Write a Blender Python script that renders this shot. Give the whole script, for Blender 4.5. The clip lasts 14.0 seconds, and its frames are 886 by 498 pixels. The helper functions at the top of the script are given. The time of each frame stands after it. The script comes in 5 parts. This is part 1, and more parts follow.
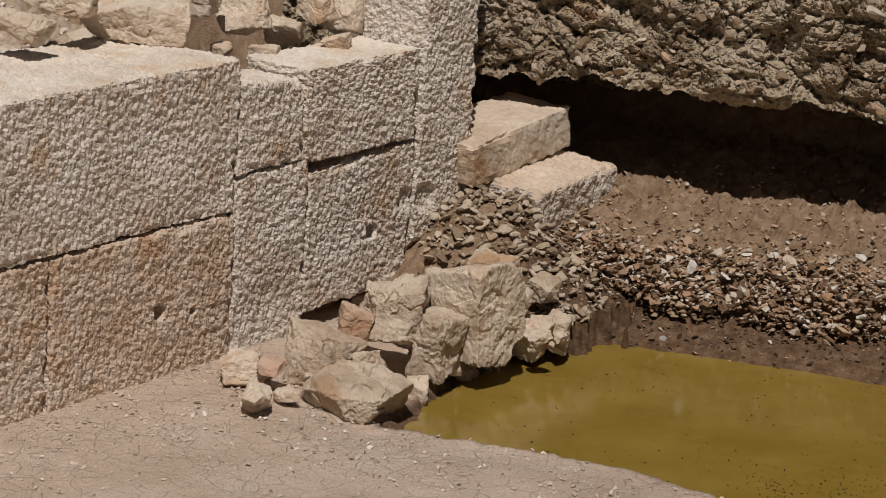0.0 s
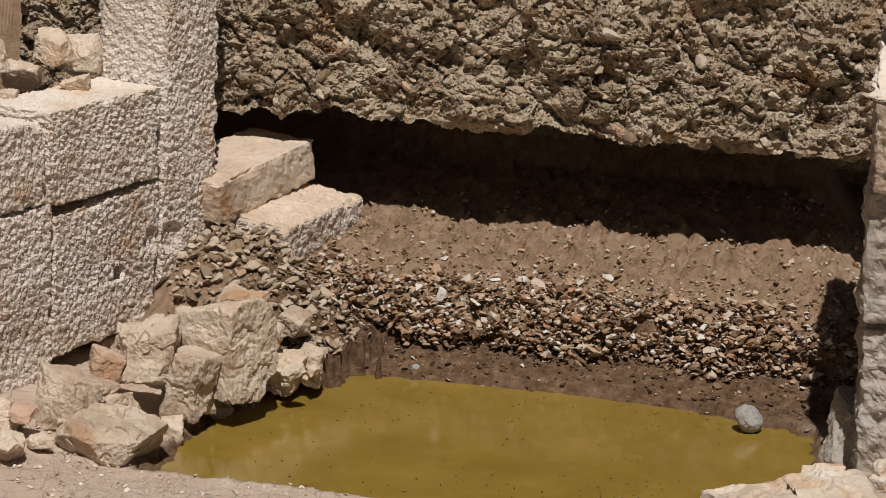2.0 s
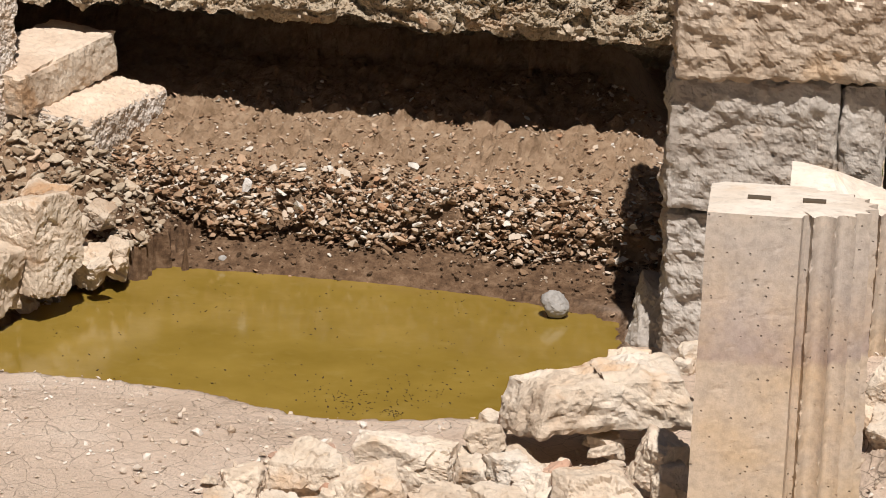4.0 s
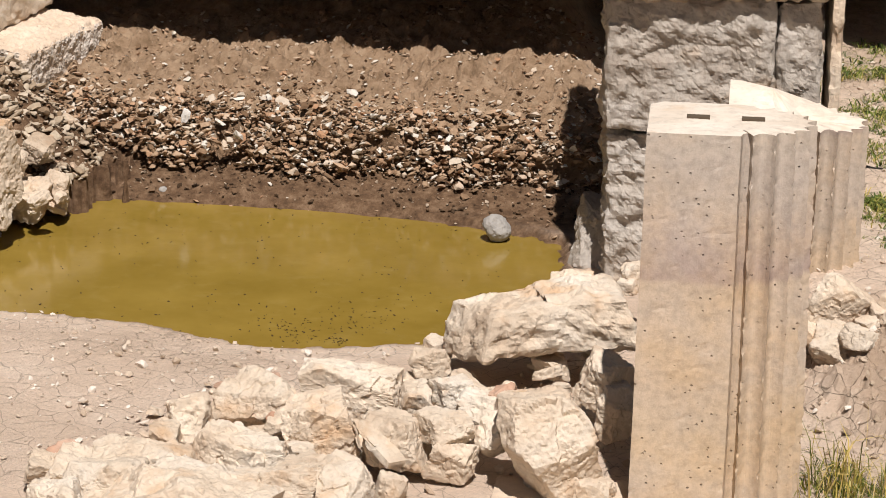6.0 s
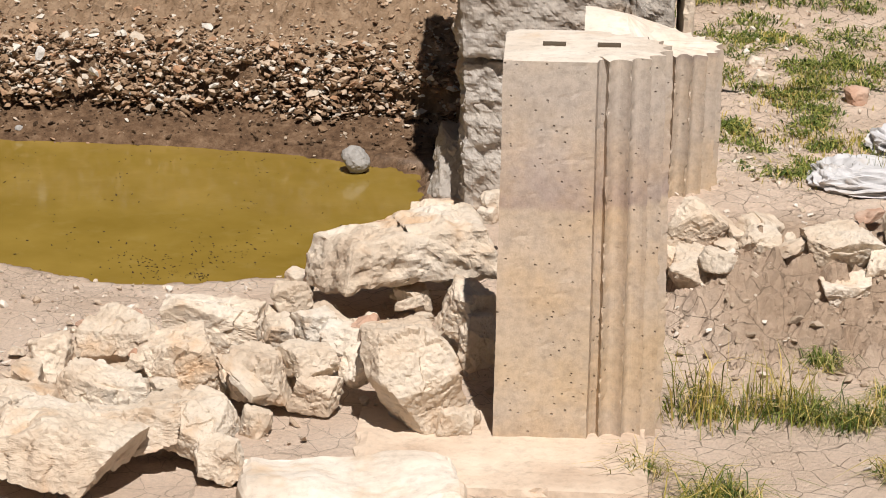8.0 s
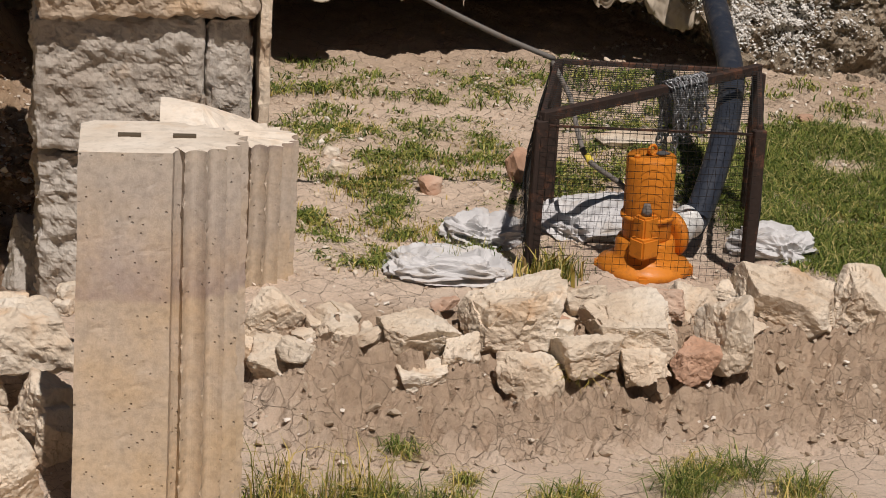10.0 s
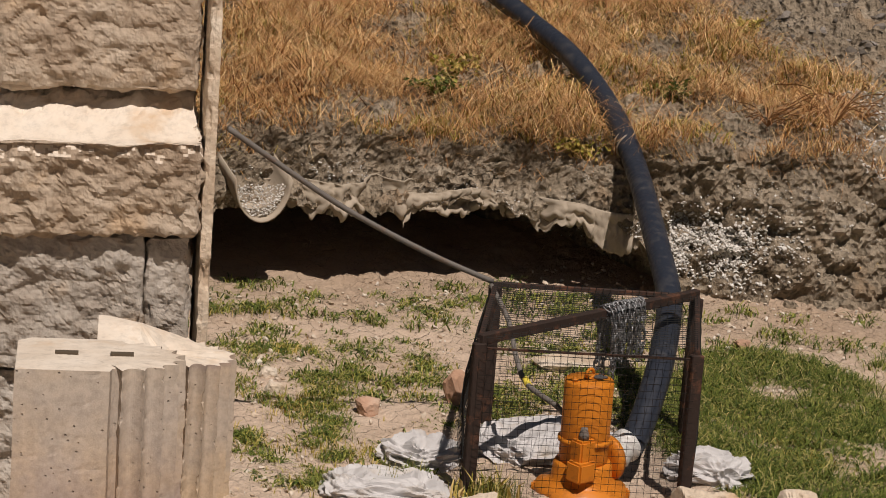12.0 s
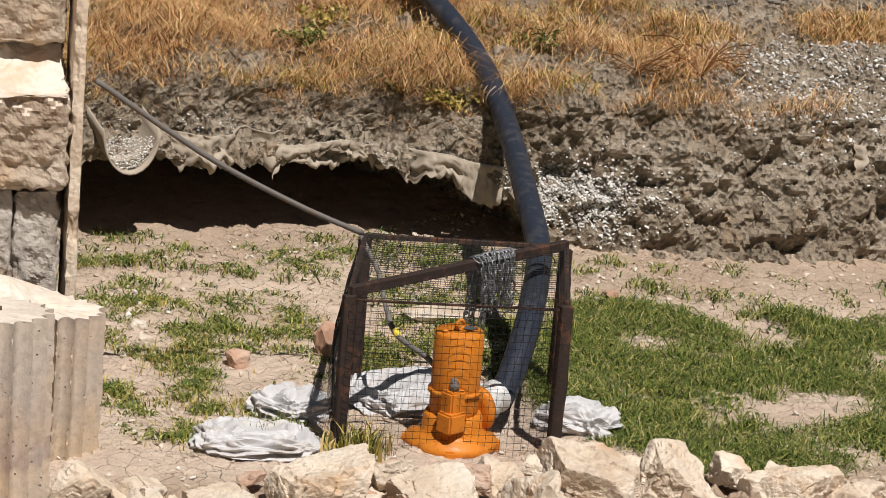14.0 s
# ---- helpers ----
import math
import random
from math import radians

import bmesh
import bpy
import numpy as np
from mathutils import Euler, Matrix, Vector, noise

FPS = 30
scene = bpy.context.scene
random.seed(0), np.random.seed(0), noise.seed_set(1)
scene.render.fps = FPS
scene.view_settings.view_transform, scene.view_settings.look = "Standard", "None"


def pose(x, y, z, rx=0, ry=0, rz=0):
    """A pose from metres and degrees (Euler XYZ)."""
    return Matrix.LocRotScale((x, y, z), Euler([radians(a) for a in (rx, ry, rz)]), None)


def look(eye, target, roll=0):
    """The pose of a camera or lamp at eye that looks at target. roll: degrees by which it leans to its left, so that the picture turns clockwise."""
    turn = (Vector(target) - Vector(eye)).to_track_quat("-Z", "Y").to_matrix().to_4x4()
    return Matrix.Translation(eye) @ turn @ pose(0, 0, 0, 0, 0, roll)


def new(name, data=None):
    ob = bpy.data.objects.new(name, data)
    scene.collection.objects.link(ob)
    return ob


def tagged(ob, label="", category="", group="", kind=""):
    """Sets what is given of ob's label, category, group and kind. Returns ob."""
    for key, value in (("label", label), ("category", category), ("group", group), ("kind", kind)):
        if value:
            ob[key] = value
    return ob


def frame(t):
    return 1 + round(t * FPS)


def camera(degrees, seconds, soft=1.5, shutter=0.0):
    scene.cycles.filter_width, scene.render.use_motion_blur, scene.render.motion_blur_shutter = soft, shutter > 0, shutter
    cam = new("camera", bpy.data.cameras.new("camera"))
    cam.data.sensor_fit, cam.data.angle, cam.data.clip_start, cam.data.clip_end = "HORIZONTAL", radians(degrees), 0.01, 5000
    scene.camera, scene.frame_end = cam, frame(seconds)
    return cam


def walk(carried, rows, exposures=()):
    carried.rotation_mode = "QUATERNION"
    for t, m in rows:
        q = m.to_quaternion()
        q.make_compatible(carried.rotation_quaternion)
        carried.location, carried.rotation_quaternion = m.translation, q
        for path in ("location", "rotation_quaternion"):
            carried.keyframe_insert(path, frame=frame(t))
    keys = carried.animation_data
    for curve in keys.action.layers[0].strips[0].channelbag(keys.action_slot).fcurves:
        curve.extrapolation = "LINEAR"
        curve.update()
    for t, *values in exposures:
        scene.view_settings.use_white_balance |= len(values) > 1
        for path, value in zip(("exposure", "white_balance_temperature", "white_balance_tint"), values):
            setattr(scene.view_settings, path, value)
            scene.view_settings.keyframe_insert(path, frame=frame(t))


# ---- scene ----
H = 5.2
cam = camera(17.2, 14.0, soft=0.9)
# seconds, yaw to the right, pitch, roll
TURNS = [
    (0.0, 0.000, -14.966, 4.119, 0.000, 0.000, 0.000),
    (0.5, 1.599, -14.715, 3.489, 0.000, 0.000, 0.000),
    (1.0, 2.889, -14.256, 3.276, 0.000, 0.000, 0.000),
    (1.5, 3.963, -13.932, 3.137, 0.000, 0.000, 0.000),
    (2.0, 5.023, -14.025, 2.878, 0.000, 0.000, 0.000),
    (2.5, 6.094, -14.293, 2.950, 0.000, 0.000, 0.000),
    (3.0, 7.127, -14.709, 3.233, 0.000, 0.000, 0.000),
    (3.5, 8.165, -15.369, 3.171, 0.000, 0.000, 0.000),
    (4.0, 9.060, -15.991, 3.082, 0.000, 0.000, 0.000),
    (4.2, 9.403, -16.246, 2.955, 0.000, 0.000, 0.000),
    (6.3, 10.335, -17.410, 2.127, 0.000, 0.000, 0.000),
    (6.5, 10.358, -17.402, 2.124, 0.000, 0.000, 0.000),
    (7.0, 10.471, -17.502, 1.827, 0.000, 0.000, 0.000),
    (7.5, 11.219, -18.000, 1.641, 0.000, 0.000, 0.000),
    (8.0, 13.244, -18.648, 1.728, 0.000, 0.000, 0.000),
    (8.5, 16.094, -18.803, 2.090, 0.000, 0.000, 0.000),
    (9.0, 19.023, -18.720, 2.327, 0.000, 0.000, 0.000),
    (9.2, 20.312, -18.624, 2.410, 0.000, 0.000, 0.000),
    (11.3, 21.935, -12.367, 4.400, 0.000, 0.000, 0.000),
    (11.5, 22.043, -12.141, 4.700, 0.000, 0.000, 0.000),
    (12.0, 22.731, -12.080, 4.599, 0.000, 0.000, 0.000),
    (12.5, 23.244, -12.270, 4.095, 0.000, 0.000, 0.000),
    (13.0, 23.502, -12.485, 3.622, 0.000, 0.000, 0.000),
    (13.5, 24.209, -12.505, 4.172, 0.000, 0.000, 0.000),
    (14.0, 25.411, -12.811, 4.934, 0.000, 0.000, 0.000),
]
walk(cam, [(t, pose(ex, ey, H + ez, 90 + p, 0, -w) @ pose(0, 0, 0, 0, 0, r)) for t, w, p, r, ex, ey, ez in TURNS],
     exposures=[(0.0, -0.68, 6450, 10), (1.0, -0.66, 6450, 10), (2.0, -0.40, 6450, 10), (3.0, -0.16, 6500, 10), (4.0, 0.12, 6450, 10), (6.5, 0.14, 6450, 10), (8.0, 0.14, 6400, 9), (9.0, -0.05, 6400, 9), (11.5, -0.44, 6950, 13), (12.5, -0.26, 6850, 12), (13.5, 0.0, 6450, 9), (14.0, 0.05, 6350, 8)])

# ---- light ----
SUN_TO = Vector((-0.04, -0.66, 1.10)).normalized()
world = bpy.data.worlds.new("sky")
scene.world = world
world.use_nodes = True
wn = world.node_tree
sky = wn.nodes.new("ShaderNodeTexSky")
sky.sky_type, sky.sun_disc = "NISHITA", False
sky.sun_elevation = math.asin(SUN_TO.z)
sky.sun_rotation = math.atan2(SUN_TO.x, SUN_TO.y)
wn.links.new(sky.outputs[0], wn.nodes["Background"].inputs[0])
wn.nodes["Background"].inputs[1].default_value = 0.018
sun = new("sun", bpy.data.lights.new("sun", "SUN"))
sun.data.energy, sun.data.angle, sun.data.color = 5.0, radians(0.5), (1.0, 0.932, 0.89)
sun.matrix_world = look(SUN_TO * 50, (0, 0, 0))


# ---- materials ----
def mat(name, base, rough=0.9):
    m = bpy.data.materials.new(name)
    m.use_nodes = True
    b = m.node_tree.nodes["Principled BSDF"]
    b.inputs["Base Color"].default_value = (*base, 1)
    b.inputs["Roughness"].default_value = rough
    b.inputs["Specular IOR Level"].default_value = 0.25
    return m


class Net:
    """A short way to wire nodes."""
    def __init__(self, m):
        self.t = m.node_tree
        self.b = self.t.nodes["Principled BSDF"]

    def n(self, kind, **values):
        node = self.t.nodes.new("ShaderNode" + kind)
        for k, v in values.items():
            if k == "op":
                node.operation = v
            elif k == "blend":
                node.blend_type = v
            elif k == "data":
                node.data_type = v
            elif k == "feature":
                node.feature = v
            else:
                self.put(node.inputs[k.replace("_", " ")], v)
        return node

    def put(self, sock, v):
        if isinstance(v, bpy.types.NodeSocket):
            self.t.links.new(v, sock)
        elif isinstance(v, tuple) and len(v) == 3 and sock.type == "RGBA":
            sock.default_value = (*v, 1)
        else:
            sock.default_value = v

    def coord(self):
        return self.n("TexCoord").outputs["Object"]

    def place(self):
        return self.n("NewGeometry").outputs["Position"]

    def noise(self, vec, scale, detail=4.0, rough=0.6):
        return self.n("TexNoise", Vector=vec, Scale=scale, Detail=detail, Roughness=rough).outputs[0]

    def ramp(self, fac, stops):
        r = self.t.nodes.new("ShaderNodeValToRGB")
        self.put(r.inputs[0], fac)
        els = r.color_ramp.elements
        while len(els) < len(stops):
            els.new(0.5)
        for e, (p, c) in zip(els, stops):
            e.position = p
            e.color = (*c, 1) if isinstance(c, tuple) else (c, c, c, 1)
        return r.outputs[0]

    def mix(self, fac, a, b, blend="MIX"):
        m = self.t.nodes.new("ShaderNodeMix")
        m.data_type, m.blend_type = "RGBA", blend
        self.put(m.inputs[0], fac)
        self.put(m.inputs[6], a)
        self.put(m.inputs[7], b)
        return m.outputs[2]

    def math(self, op, a, b=0.0):
        m = self.t.nodes.new("ShaderNodeMath")
        m.operation = op
        self.put(m.inputs[0], a)
        self.put(m.inputs[1], b)
        return m.outputs[0]

    def attr(self, name):
        a = self.t.nodes.new("ShaderNodeAttribute")
        a.attribute_name = name
        return a.outputs["Fac"]

    def bump(self, height, dist, strength=1.0, under=None):
        b = self.t.nodes.new("ShaderNodeBump")
        b.inputs["Distance"].default_value = dist
        b.inputs["Strength"].default_value = strength
        self.put(b.inputs["Height"], height)
        if under is not None:
            self.put(b.inputs["Normal"], under)
        self.t.links.new(b.outputs[0], self.b.inputs["Normal"])
        return b.outputs[0]

    def colour(self, c):
        self.put(self.b.inputs["Base Color"], c)


def stone_mat(name, lo, mid, hi, grain=60.0, rust=None, depth=0.006, vary=0.0, pits=0.0, peck=None):
    """Weathered stone: broad patches, speckle, rust stains, grain and pits."""
    m = mat(name, mid, 0.92)
    k = Net(m)
    p = k.place()
    broad = k.noise(p, 2.2, 5, 0.6)
    fine = k.noise(p, grain * 0.35, 5, 0.7)
    c = k.ramp(broad, [(0.3, lo), (0.5, mid), (0.72, hi)])
    c = k.mix(0.55, c, k.ramp(fine, [(0.25, 0.5), (0.5, 0.9), (0.75, 1.0)]), "MULTIPLY")
    if rust:
        c = k.mix(k.ramp(k.noise(p, 3.1, 4), [(0.56, 0.0), (0.7, 0.75)]), c, rust)
    if vary:
        rnd = k.n("ObjectInfo").outputs["Random"]
        c = k.mix(1.0, c, k.ramp(rnd, [(0.0, 1.0 - vary), (1.0, 1.0)]), "MULTIPLY")
    k.colour(c)
    b1 = k.bump(k.noise(p, grain * 0.4, 8, 0.72), depth)
    v = k.n("TexVoronoi", Vector=p, Scale=grain * 0.6).outputs[0]
    b2 = k.bump(v, depth * 0.5, 0.6, b1)
    if peck:
        warp = k.mix(0.02, p, k.n("TexNoise", Vector=p, Scale=14.0, Detail=2.0).outputs[1])
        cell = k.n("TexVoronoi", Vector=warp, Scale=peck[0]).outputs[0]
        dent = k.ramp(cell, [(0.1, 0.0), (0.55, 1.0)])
        # colour darkens towards each dent's centre
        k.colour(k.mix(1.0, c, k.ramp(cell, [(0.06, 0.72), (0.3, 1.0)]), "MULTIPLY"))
        b2 = k.bump(dent, peck[1], 1.0, b2)
    if pits:
        pit = k.ramp(k.n("TexVoronoi", Vector=p, Scale=14.0, Randomness=1.0).outputs[0], [(0.10, 0.0), (0.2, 1.0)])
        k.bump(pit, pits, 1.0, b2)
    return m


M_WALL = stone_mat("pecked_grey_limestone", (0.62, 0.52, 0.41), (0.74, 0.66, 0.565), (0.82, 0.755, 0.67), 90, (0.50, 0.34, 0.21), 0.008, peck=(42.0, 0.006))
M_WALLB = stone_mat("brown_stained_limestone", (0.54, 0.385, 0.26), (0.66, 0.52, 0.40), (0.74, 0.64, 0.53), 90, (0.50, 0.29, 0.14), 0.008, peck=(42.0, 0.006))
M_PALE = stone_mat("pale_limestone", (0.60, 0.46, 0.33), (0.77, 0.645, 0.50), (0.85, 0.765, 0.645), 55, (0.62, 0.41, 0.24), 0.014, 0.16)
M_ROCKL = stone_mat("weathered_limestone", (0.46, 0.33, 0.22), (0.74, 0.61, 0.465), (0.86, 0.76, 0.62), 55, (0.50, 0.29, 0.14), 0.016, 0.2)
M_PIER = stone_mat("rough_grey_ashlar", (0.38, 0.32, 0.26), (0.47, 0.42, 0.36), (0.55, 0.51, 0.46), 50, (0.45, 0.33, 0.22), 0.018)
M_TAN = stone_mat("tan_ashlar", (0.36, 0.27, 0.19), (0.47, 0.375, 0.28), (0.57, 0.48, 0.38), 50, (0.50, 0.36, 0.23), 0.018)
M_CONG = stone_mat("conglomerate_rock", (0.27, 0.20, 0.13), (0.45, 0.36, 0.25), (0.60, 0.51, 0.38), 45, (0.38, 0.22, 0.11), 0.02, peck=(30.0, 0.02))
M_EARTH = stone_mat("clay_earth", (0.32, 0.24, 0.165), (0.46, 0.36, 0.26), (0.58, 0.47, 0.36), 70, None, 0.010)
M_UNDERSHADE = stone_mat("shaded_undercut_earth", (0.10, 0.06, 0.035), (0.15, 0.09, 0.05), (0.22, 0.15, 0.09), 60, None, 0.02)
M_BALL = stone_mat("smooth_grey_cobble", (0.30, 0.28, 0.26), (0.36, 0.34, 0.31), (0.42, 0.40, 0.37), 90, None, 0.001)
M_REDW = stone_mat("iron_stained_limestone", (0.40, 0.24, 0.14), (0.58, 0.42, 0.29), (0.70, 0.58, 0.45), 50, (0.42, 0.18, 0.08), 0.018)
M_RED = stone_mat("reddish_limestone", (0.42, 0.24, 0.15), (0.52, 0.33, 0.23), (0.58, 0.45, 0.35), 50, None, 0.006)


def pebble_mat(name, stops):
    m = mat(name, (0.4, 0.3, 0.2))
    k = Net(m)
    p = k.place()
    rnd = k.n("NewGeometry").outputs["Random Per Island"]
    c = k.ramp(rnd, stops)
    c = k.mix(0.5, c, k.ramp(k.noise(p, 40, 4), [(0.3, 0.55), (0.7, 1.0)]), "MULTIPLY")
    k.colour(c)
    k.bump(k.noise(p, 90, 5), 0.004)
    return m


M_GRAVEL = pebble_mat("bank_gravel", [(0.0, (0.13, 0.075, 0.04)), (0.3, (0.30, 0.195, 0.115)), (0.55, (0.48, 0.34, 0.225)), (0.68, (0.42, 0.235, 0.13)), (0.75, (0.55, 0.42, 0.30)), (0.93, (0.62, 0.55, 0.45)), (1.0, (0.76, 0.72, 0.64))])
M_CHIP = pebble_mat("limestone_chips", [(0.0, (0.46, 0.35, 0.25)), (0.5, (0.66, 0.55, 0.43)), (1.0, (0.82, 0.75, 0.66))])
M_WHITEGR = pebble_mat("white_gravel", [(0.0, (0.45, 0.42, 0.37)), (0.5, (0.66, 0.63, 0.58)), (1.0, (0.85, 0.83, 0.79))])
M_SPOIL = pebble_mat("dark_spoil", [(0.0, (0.10, 0.085, 0.07)), (0.6, (0.17, 0.145, 0.12)), (1.0, (0.30, 0.27, 0.24))])

M_CONGST = pebble_mat("cliff_stone", [(0.0, (0.24, 0.165, 0.10)), (0.4, (0.42, 0.33, 0.23)), (0.9, (0.60, 0.51, 0.39)), (1.0, (0.50, 0.33, 0.21))])
M_WHITEST = pebble_mat("white_stone", [(0.0, (0.75, 0.72, 0.66)), (1.0, (0.78, 0.75, 0.7))])
# paler colour paints toplight on upper faces; the white slab is pale throughout
M_PALE_TOPLIT = stone_mat("pale_and_toplit_stone", (0.62, 0.52, 0.41), (0.74, 0.65, 0.54), (0.80, 0.73, 0.63), 50, (0.58, 0.42, 0.27), 0.004)
M_DUSTY = stone_mat("dusty_worn_slab", (0.54, 0.41, 0.30), (0.64, 0.51, 0.385), (0.74, 0.62, 0.49), 50, None, 0.006)
M_HOLE = mat("dowel_hole_shade", (0.10, 0.075, 0.05))

# column marble with a dark tide band and flood stains
M_COL = mat("cream_marble", (0.6, 0.5, 0.4), 0.75)
k = Net(M_COL)
p = k.place()
z = k.n("SeparateXYZ", Vector=p).outputs[2]
wob = k.math("ADD", z, k.math("MULTIPLY", k.noise(p, 2.0, 3), 0.10))
c = k.ramp(k.math("MULTIPLY", wob, 0.5), [(0.0, (0.50, 0.38, 0.27)), (0.10, (0.56, 0.455, 0.345)), (0.22, (0.56, 0.44, 0.31)), (0.40, (0.57, 0.47, 0.37)),
          (0.585, (0.57, 0.46, 0.35)), (0.60, (0.40, 0.31, 0.265)), (0.70, (0.47, 0.38, 0.32)), (0.78, (0.52, 0.44, 0.365)), (0.875, (0.54, 0.46, 0.38)), (0.9, (0.56, 0.48, 0.39))])
c = k.mix(k.ramp(k.noise(p, 2.6, 5), [(0.42, 0.0), (0.68, 0.6)]), c, (0.60, 0.43, 0.25))
c = k.mix(k.ramp(k.noise(p, 1.1, 5, 0.7), [(0.4, 0.45), (0.56, 0.0)]), c, (0.45, 0.40, 0.35))
c = k.mix(0.5, c, k.ramp(k.noise(p, 24, 6, 0.7), [(0.3, 0.5), (0.6, 1.05)]), "MULTIPLY")
pit = k.ramp(k.n("TexVoronoi", Vector=p, Scale=23.0).outputs[0], [(0.05, 0.0), (0.14, 1.0)])
pit = k.math("MAXIMUM", pit, k.ramp(k.noise(p, 5.0, 3), [(0.42, 1.0), (0.52, 0.0)]))
k.colour(k.mix(1.0, c, k.ramp(pit, [(0.0, 0.6), (1.0, 0.95)]), "MULTIPLY"))
b1 = k.bump(k.noise(p, 30, 7, 0.7), 0.004)
k.bump(pit, 0.012, 1.0, b1)

# ground: cracked clay, wet rim, stony earth
M_GROUND = mat("cracked_clay_ground", (0.45, 0.37, 0.28))
k = Net(M_GROUND)
p = k.place()
clay = k.ramp(k.noise(p, 1.4, 6, 0.6), [(0.3, (0.64, 0.49, 0.365)), (0.55, (0.74, 0.585, 0.455)), (0.75, (0.80, 0.665, 0.535))])
clay = k.mix(0.5, clay, k.ramp(k.noise(p, 45, 5, 0.7), [(0.25, 0.6), (0.6, 1.0)]), "MULTIPLY")
soil = k.ramp(k.noise(p, 9, 6, 0.7), [(0.3, (0.21, 0.135, 0.075)), (0.5, (0.33, 0.225, 0.14)), (0.72, (0.44, 0.32, 0.21))])
wetc = k.ramp(k.noise(p, 14, 6, 0.7), [(0.3, (0.07, 0.038, 0.02)), (0.5, (0.16, 0.095, 0.052)), (0.7, (0.29, 0.19, 0.115))])
warp = k.mix(0.12, p, k.n("TexNoise", Vector=p, Scale=3.0, Detail=3.0).outputs[1])
edge = k.n("TexVoronoi", feature="DISTANCE_TO_EDGE", Vector=warp, Scale=6.5).outputs[0]
edge2 = k.n("TexVoronoi", feature="DISTANCE_TO_EDGE", Vector=warp, Scale=15.0).outputs[0]
lines = k.math("MINIMUM", k.ramp(edge, [(0.0, 0.25), (0.016, 1.0)]), k.math("ADD", k.ramp(edge2, [(0.0, 0.45), (0.02, 1.0)]), k.ramp(k.noise(p, 1.1, 2), [(0.45, 0.0), (0.55, 1.0)])))
lines = k.math("MAXIMUM", lines, k.ramp(k.noise(p, 1.7, 3), [(0.42, 0.0), (0.6, 0.75)]))
crack = k.math("MAXIMUM", lines, k.math("SUBTRACT", 1.0, k.attr("cracks")))
c = k.mix(k.attr("soil"), clay, soil)
c = k.mix(k.attr("wet"), c, wetc)
k.colour(k.mix(crack, (0.20, 0.15, 0.10), c))
b1 = k.bump(crack, 0.015)
k.bump(k.noise(p, 38, 9, 0.75), 0.024, 1.0, b1)

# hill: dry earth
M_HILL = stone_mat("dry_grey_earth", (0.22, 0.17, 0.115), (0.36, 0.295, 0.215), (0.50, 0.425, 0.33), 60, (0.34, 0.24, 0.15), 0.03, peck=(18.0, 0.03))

M_WATER = mat("murky_olive_water", (0.23, 0.155, 0.026), 0.12)
k = Net(M_WATER)
p = k.place()
c = k.ramp(k.noise(p, 2.0, 4), [(0.3, (0.215, 0.142, 0.022)), (0.7, (0.285, 0.193, 0.038))])
c = k.mix(k.ramp(k.noise(p, 7, 3), [(0.55, 0.0), (0.8, 0.35)]), c, (0.32, 0.235, 0.075))
k.colour(c)
k.b.inputs["Specular IOR Level"].default_value = 0.5
k.bump(k.noise(p, 5, 2), 0.002, 0.25)

M_WETCLOD = pebble_mat("wet_clod", [(0.0, (0.05, 0.03, 0.016)), (0.7, (0.13, 0.08, 0.045)), (1.0, (0.24, 0.16, 0.10))])
M_BUG = mat("floating_specks", (0.05, 0.03, 0.012))


def paint(name, c, rough=0.5, metal=0.0, wear=(0.2, 0.1, 0.05), amount=0.5, scale=9.0):
    m = mat(name, c, rough)
    k = Net(m)
    p = k.place()
    w = k.ramp(k.noise(p, scale, 6, 0.7), [(0.52, 0.0), (0.68, amount)])
    k.colour(k.mix(w, c, wear))
    k.b.inputs["Metallic"].default_value = metal
    k.put(k.b.inputs["Roughness"], k.ramp(k.noise(p, 20, 3), [(0.3, max(rough - 0.12, 0.05)), (0.7, min(rough + 0.2, 1.0))]))
    k.bump(k.noise(p, 60, 4), 0.0015)
    return m


M_ORANGE = paint("orange_pump_paint", (0.60, 0.20, 0.02), 0.45, 0.0, (0.30, 0.10, 0.02), 0.7)
M_BROWNIRON = paint("rusty_angle_iron", (0.04, 0.027, 0.022), 0.75, 0.2, (0.16, 0.07, 0.04), 0.8)
M_WIRE = paint("dark_wire", (0.035, 0.036, 0.035), 0.6, 0.5, (0.10, 0.07, 0.05), 0.5)
M_CHAIN = paint("galvanised_chain", (0.22, 0.225, 0.23), 0.4, 0.7, (0.12, 0.09, 0.07), 0.6)
M_HOSE = paint("blue_black_hose", (0.026, 0.031, 0.043), 0.42, 0.0, (0.14, 0.13, 0.12), 0.35, 5.0)
M_CLAMP = paint("pale_hose_coupling", (0.62, 0.62, 0.60), 0.45, 0.1, (0.2, 0.19, 0.18), 0.5)
M_CABLE = paint("grey_cable", (0.17, 0.155, 0.14), 0.7)
M_SACK = paint("white_woven_plastic", (0.54, 0.53, 0.525), 0.5, 0.0, (0.46, 0.40, 0.33), 0.7, 4.0)
M_CLOTH = paint("muddy_geotextile", (0.40, 0.34, 0.265), 0.95, 0.0, (0.27, 0.21, 0.15), 0.8, 4.0)
M_YELLOW = paint("yellow_tape", (0.75, 0.6, 0.08), 0.5)
M_PLATE = paint("grey_name_plate", (0.2, 0.2, 0.2), 0.4, 0.6)


def blade_mat(name, stops):
    m = mat(name, stops[0][1], 0.7)
    k = Net(m)
    k.colour(k.ramp(k.n("NewGeometry").outputs["Random Per Island"], stops))
    return m


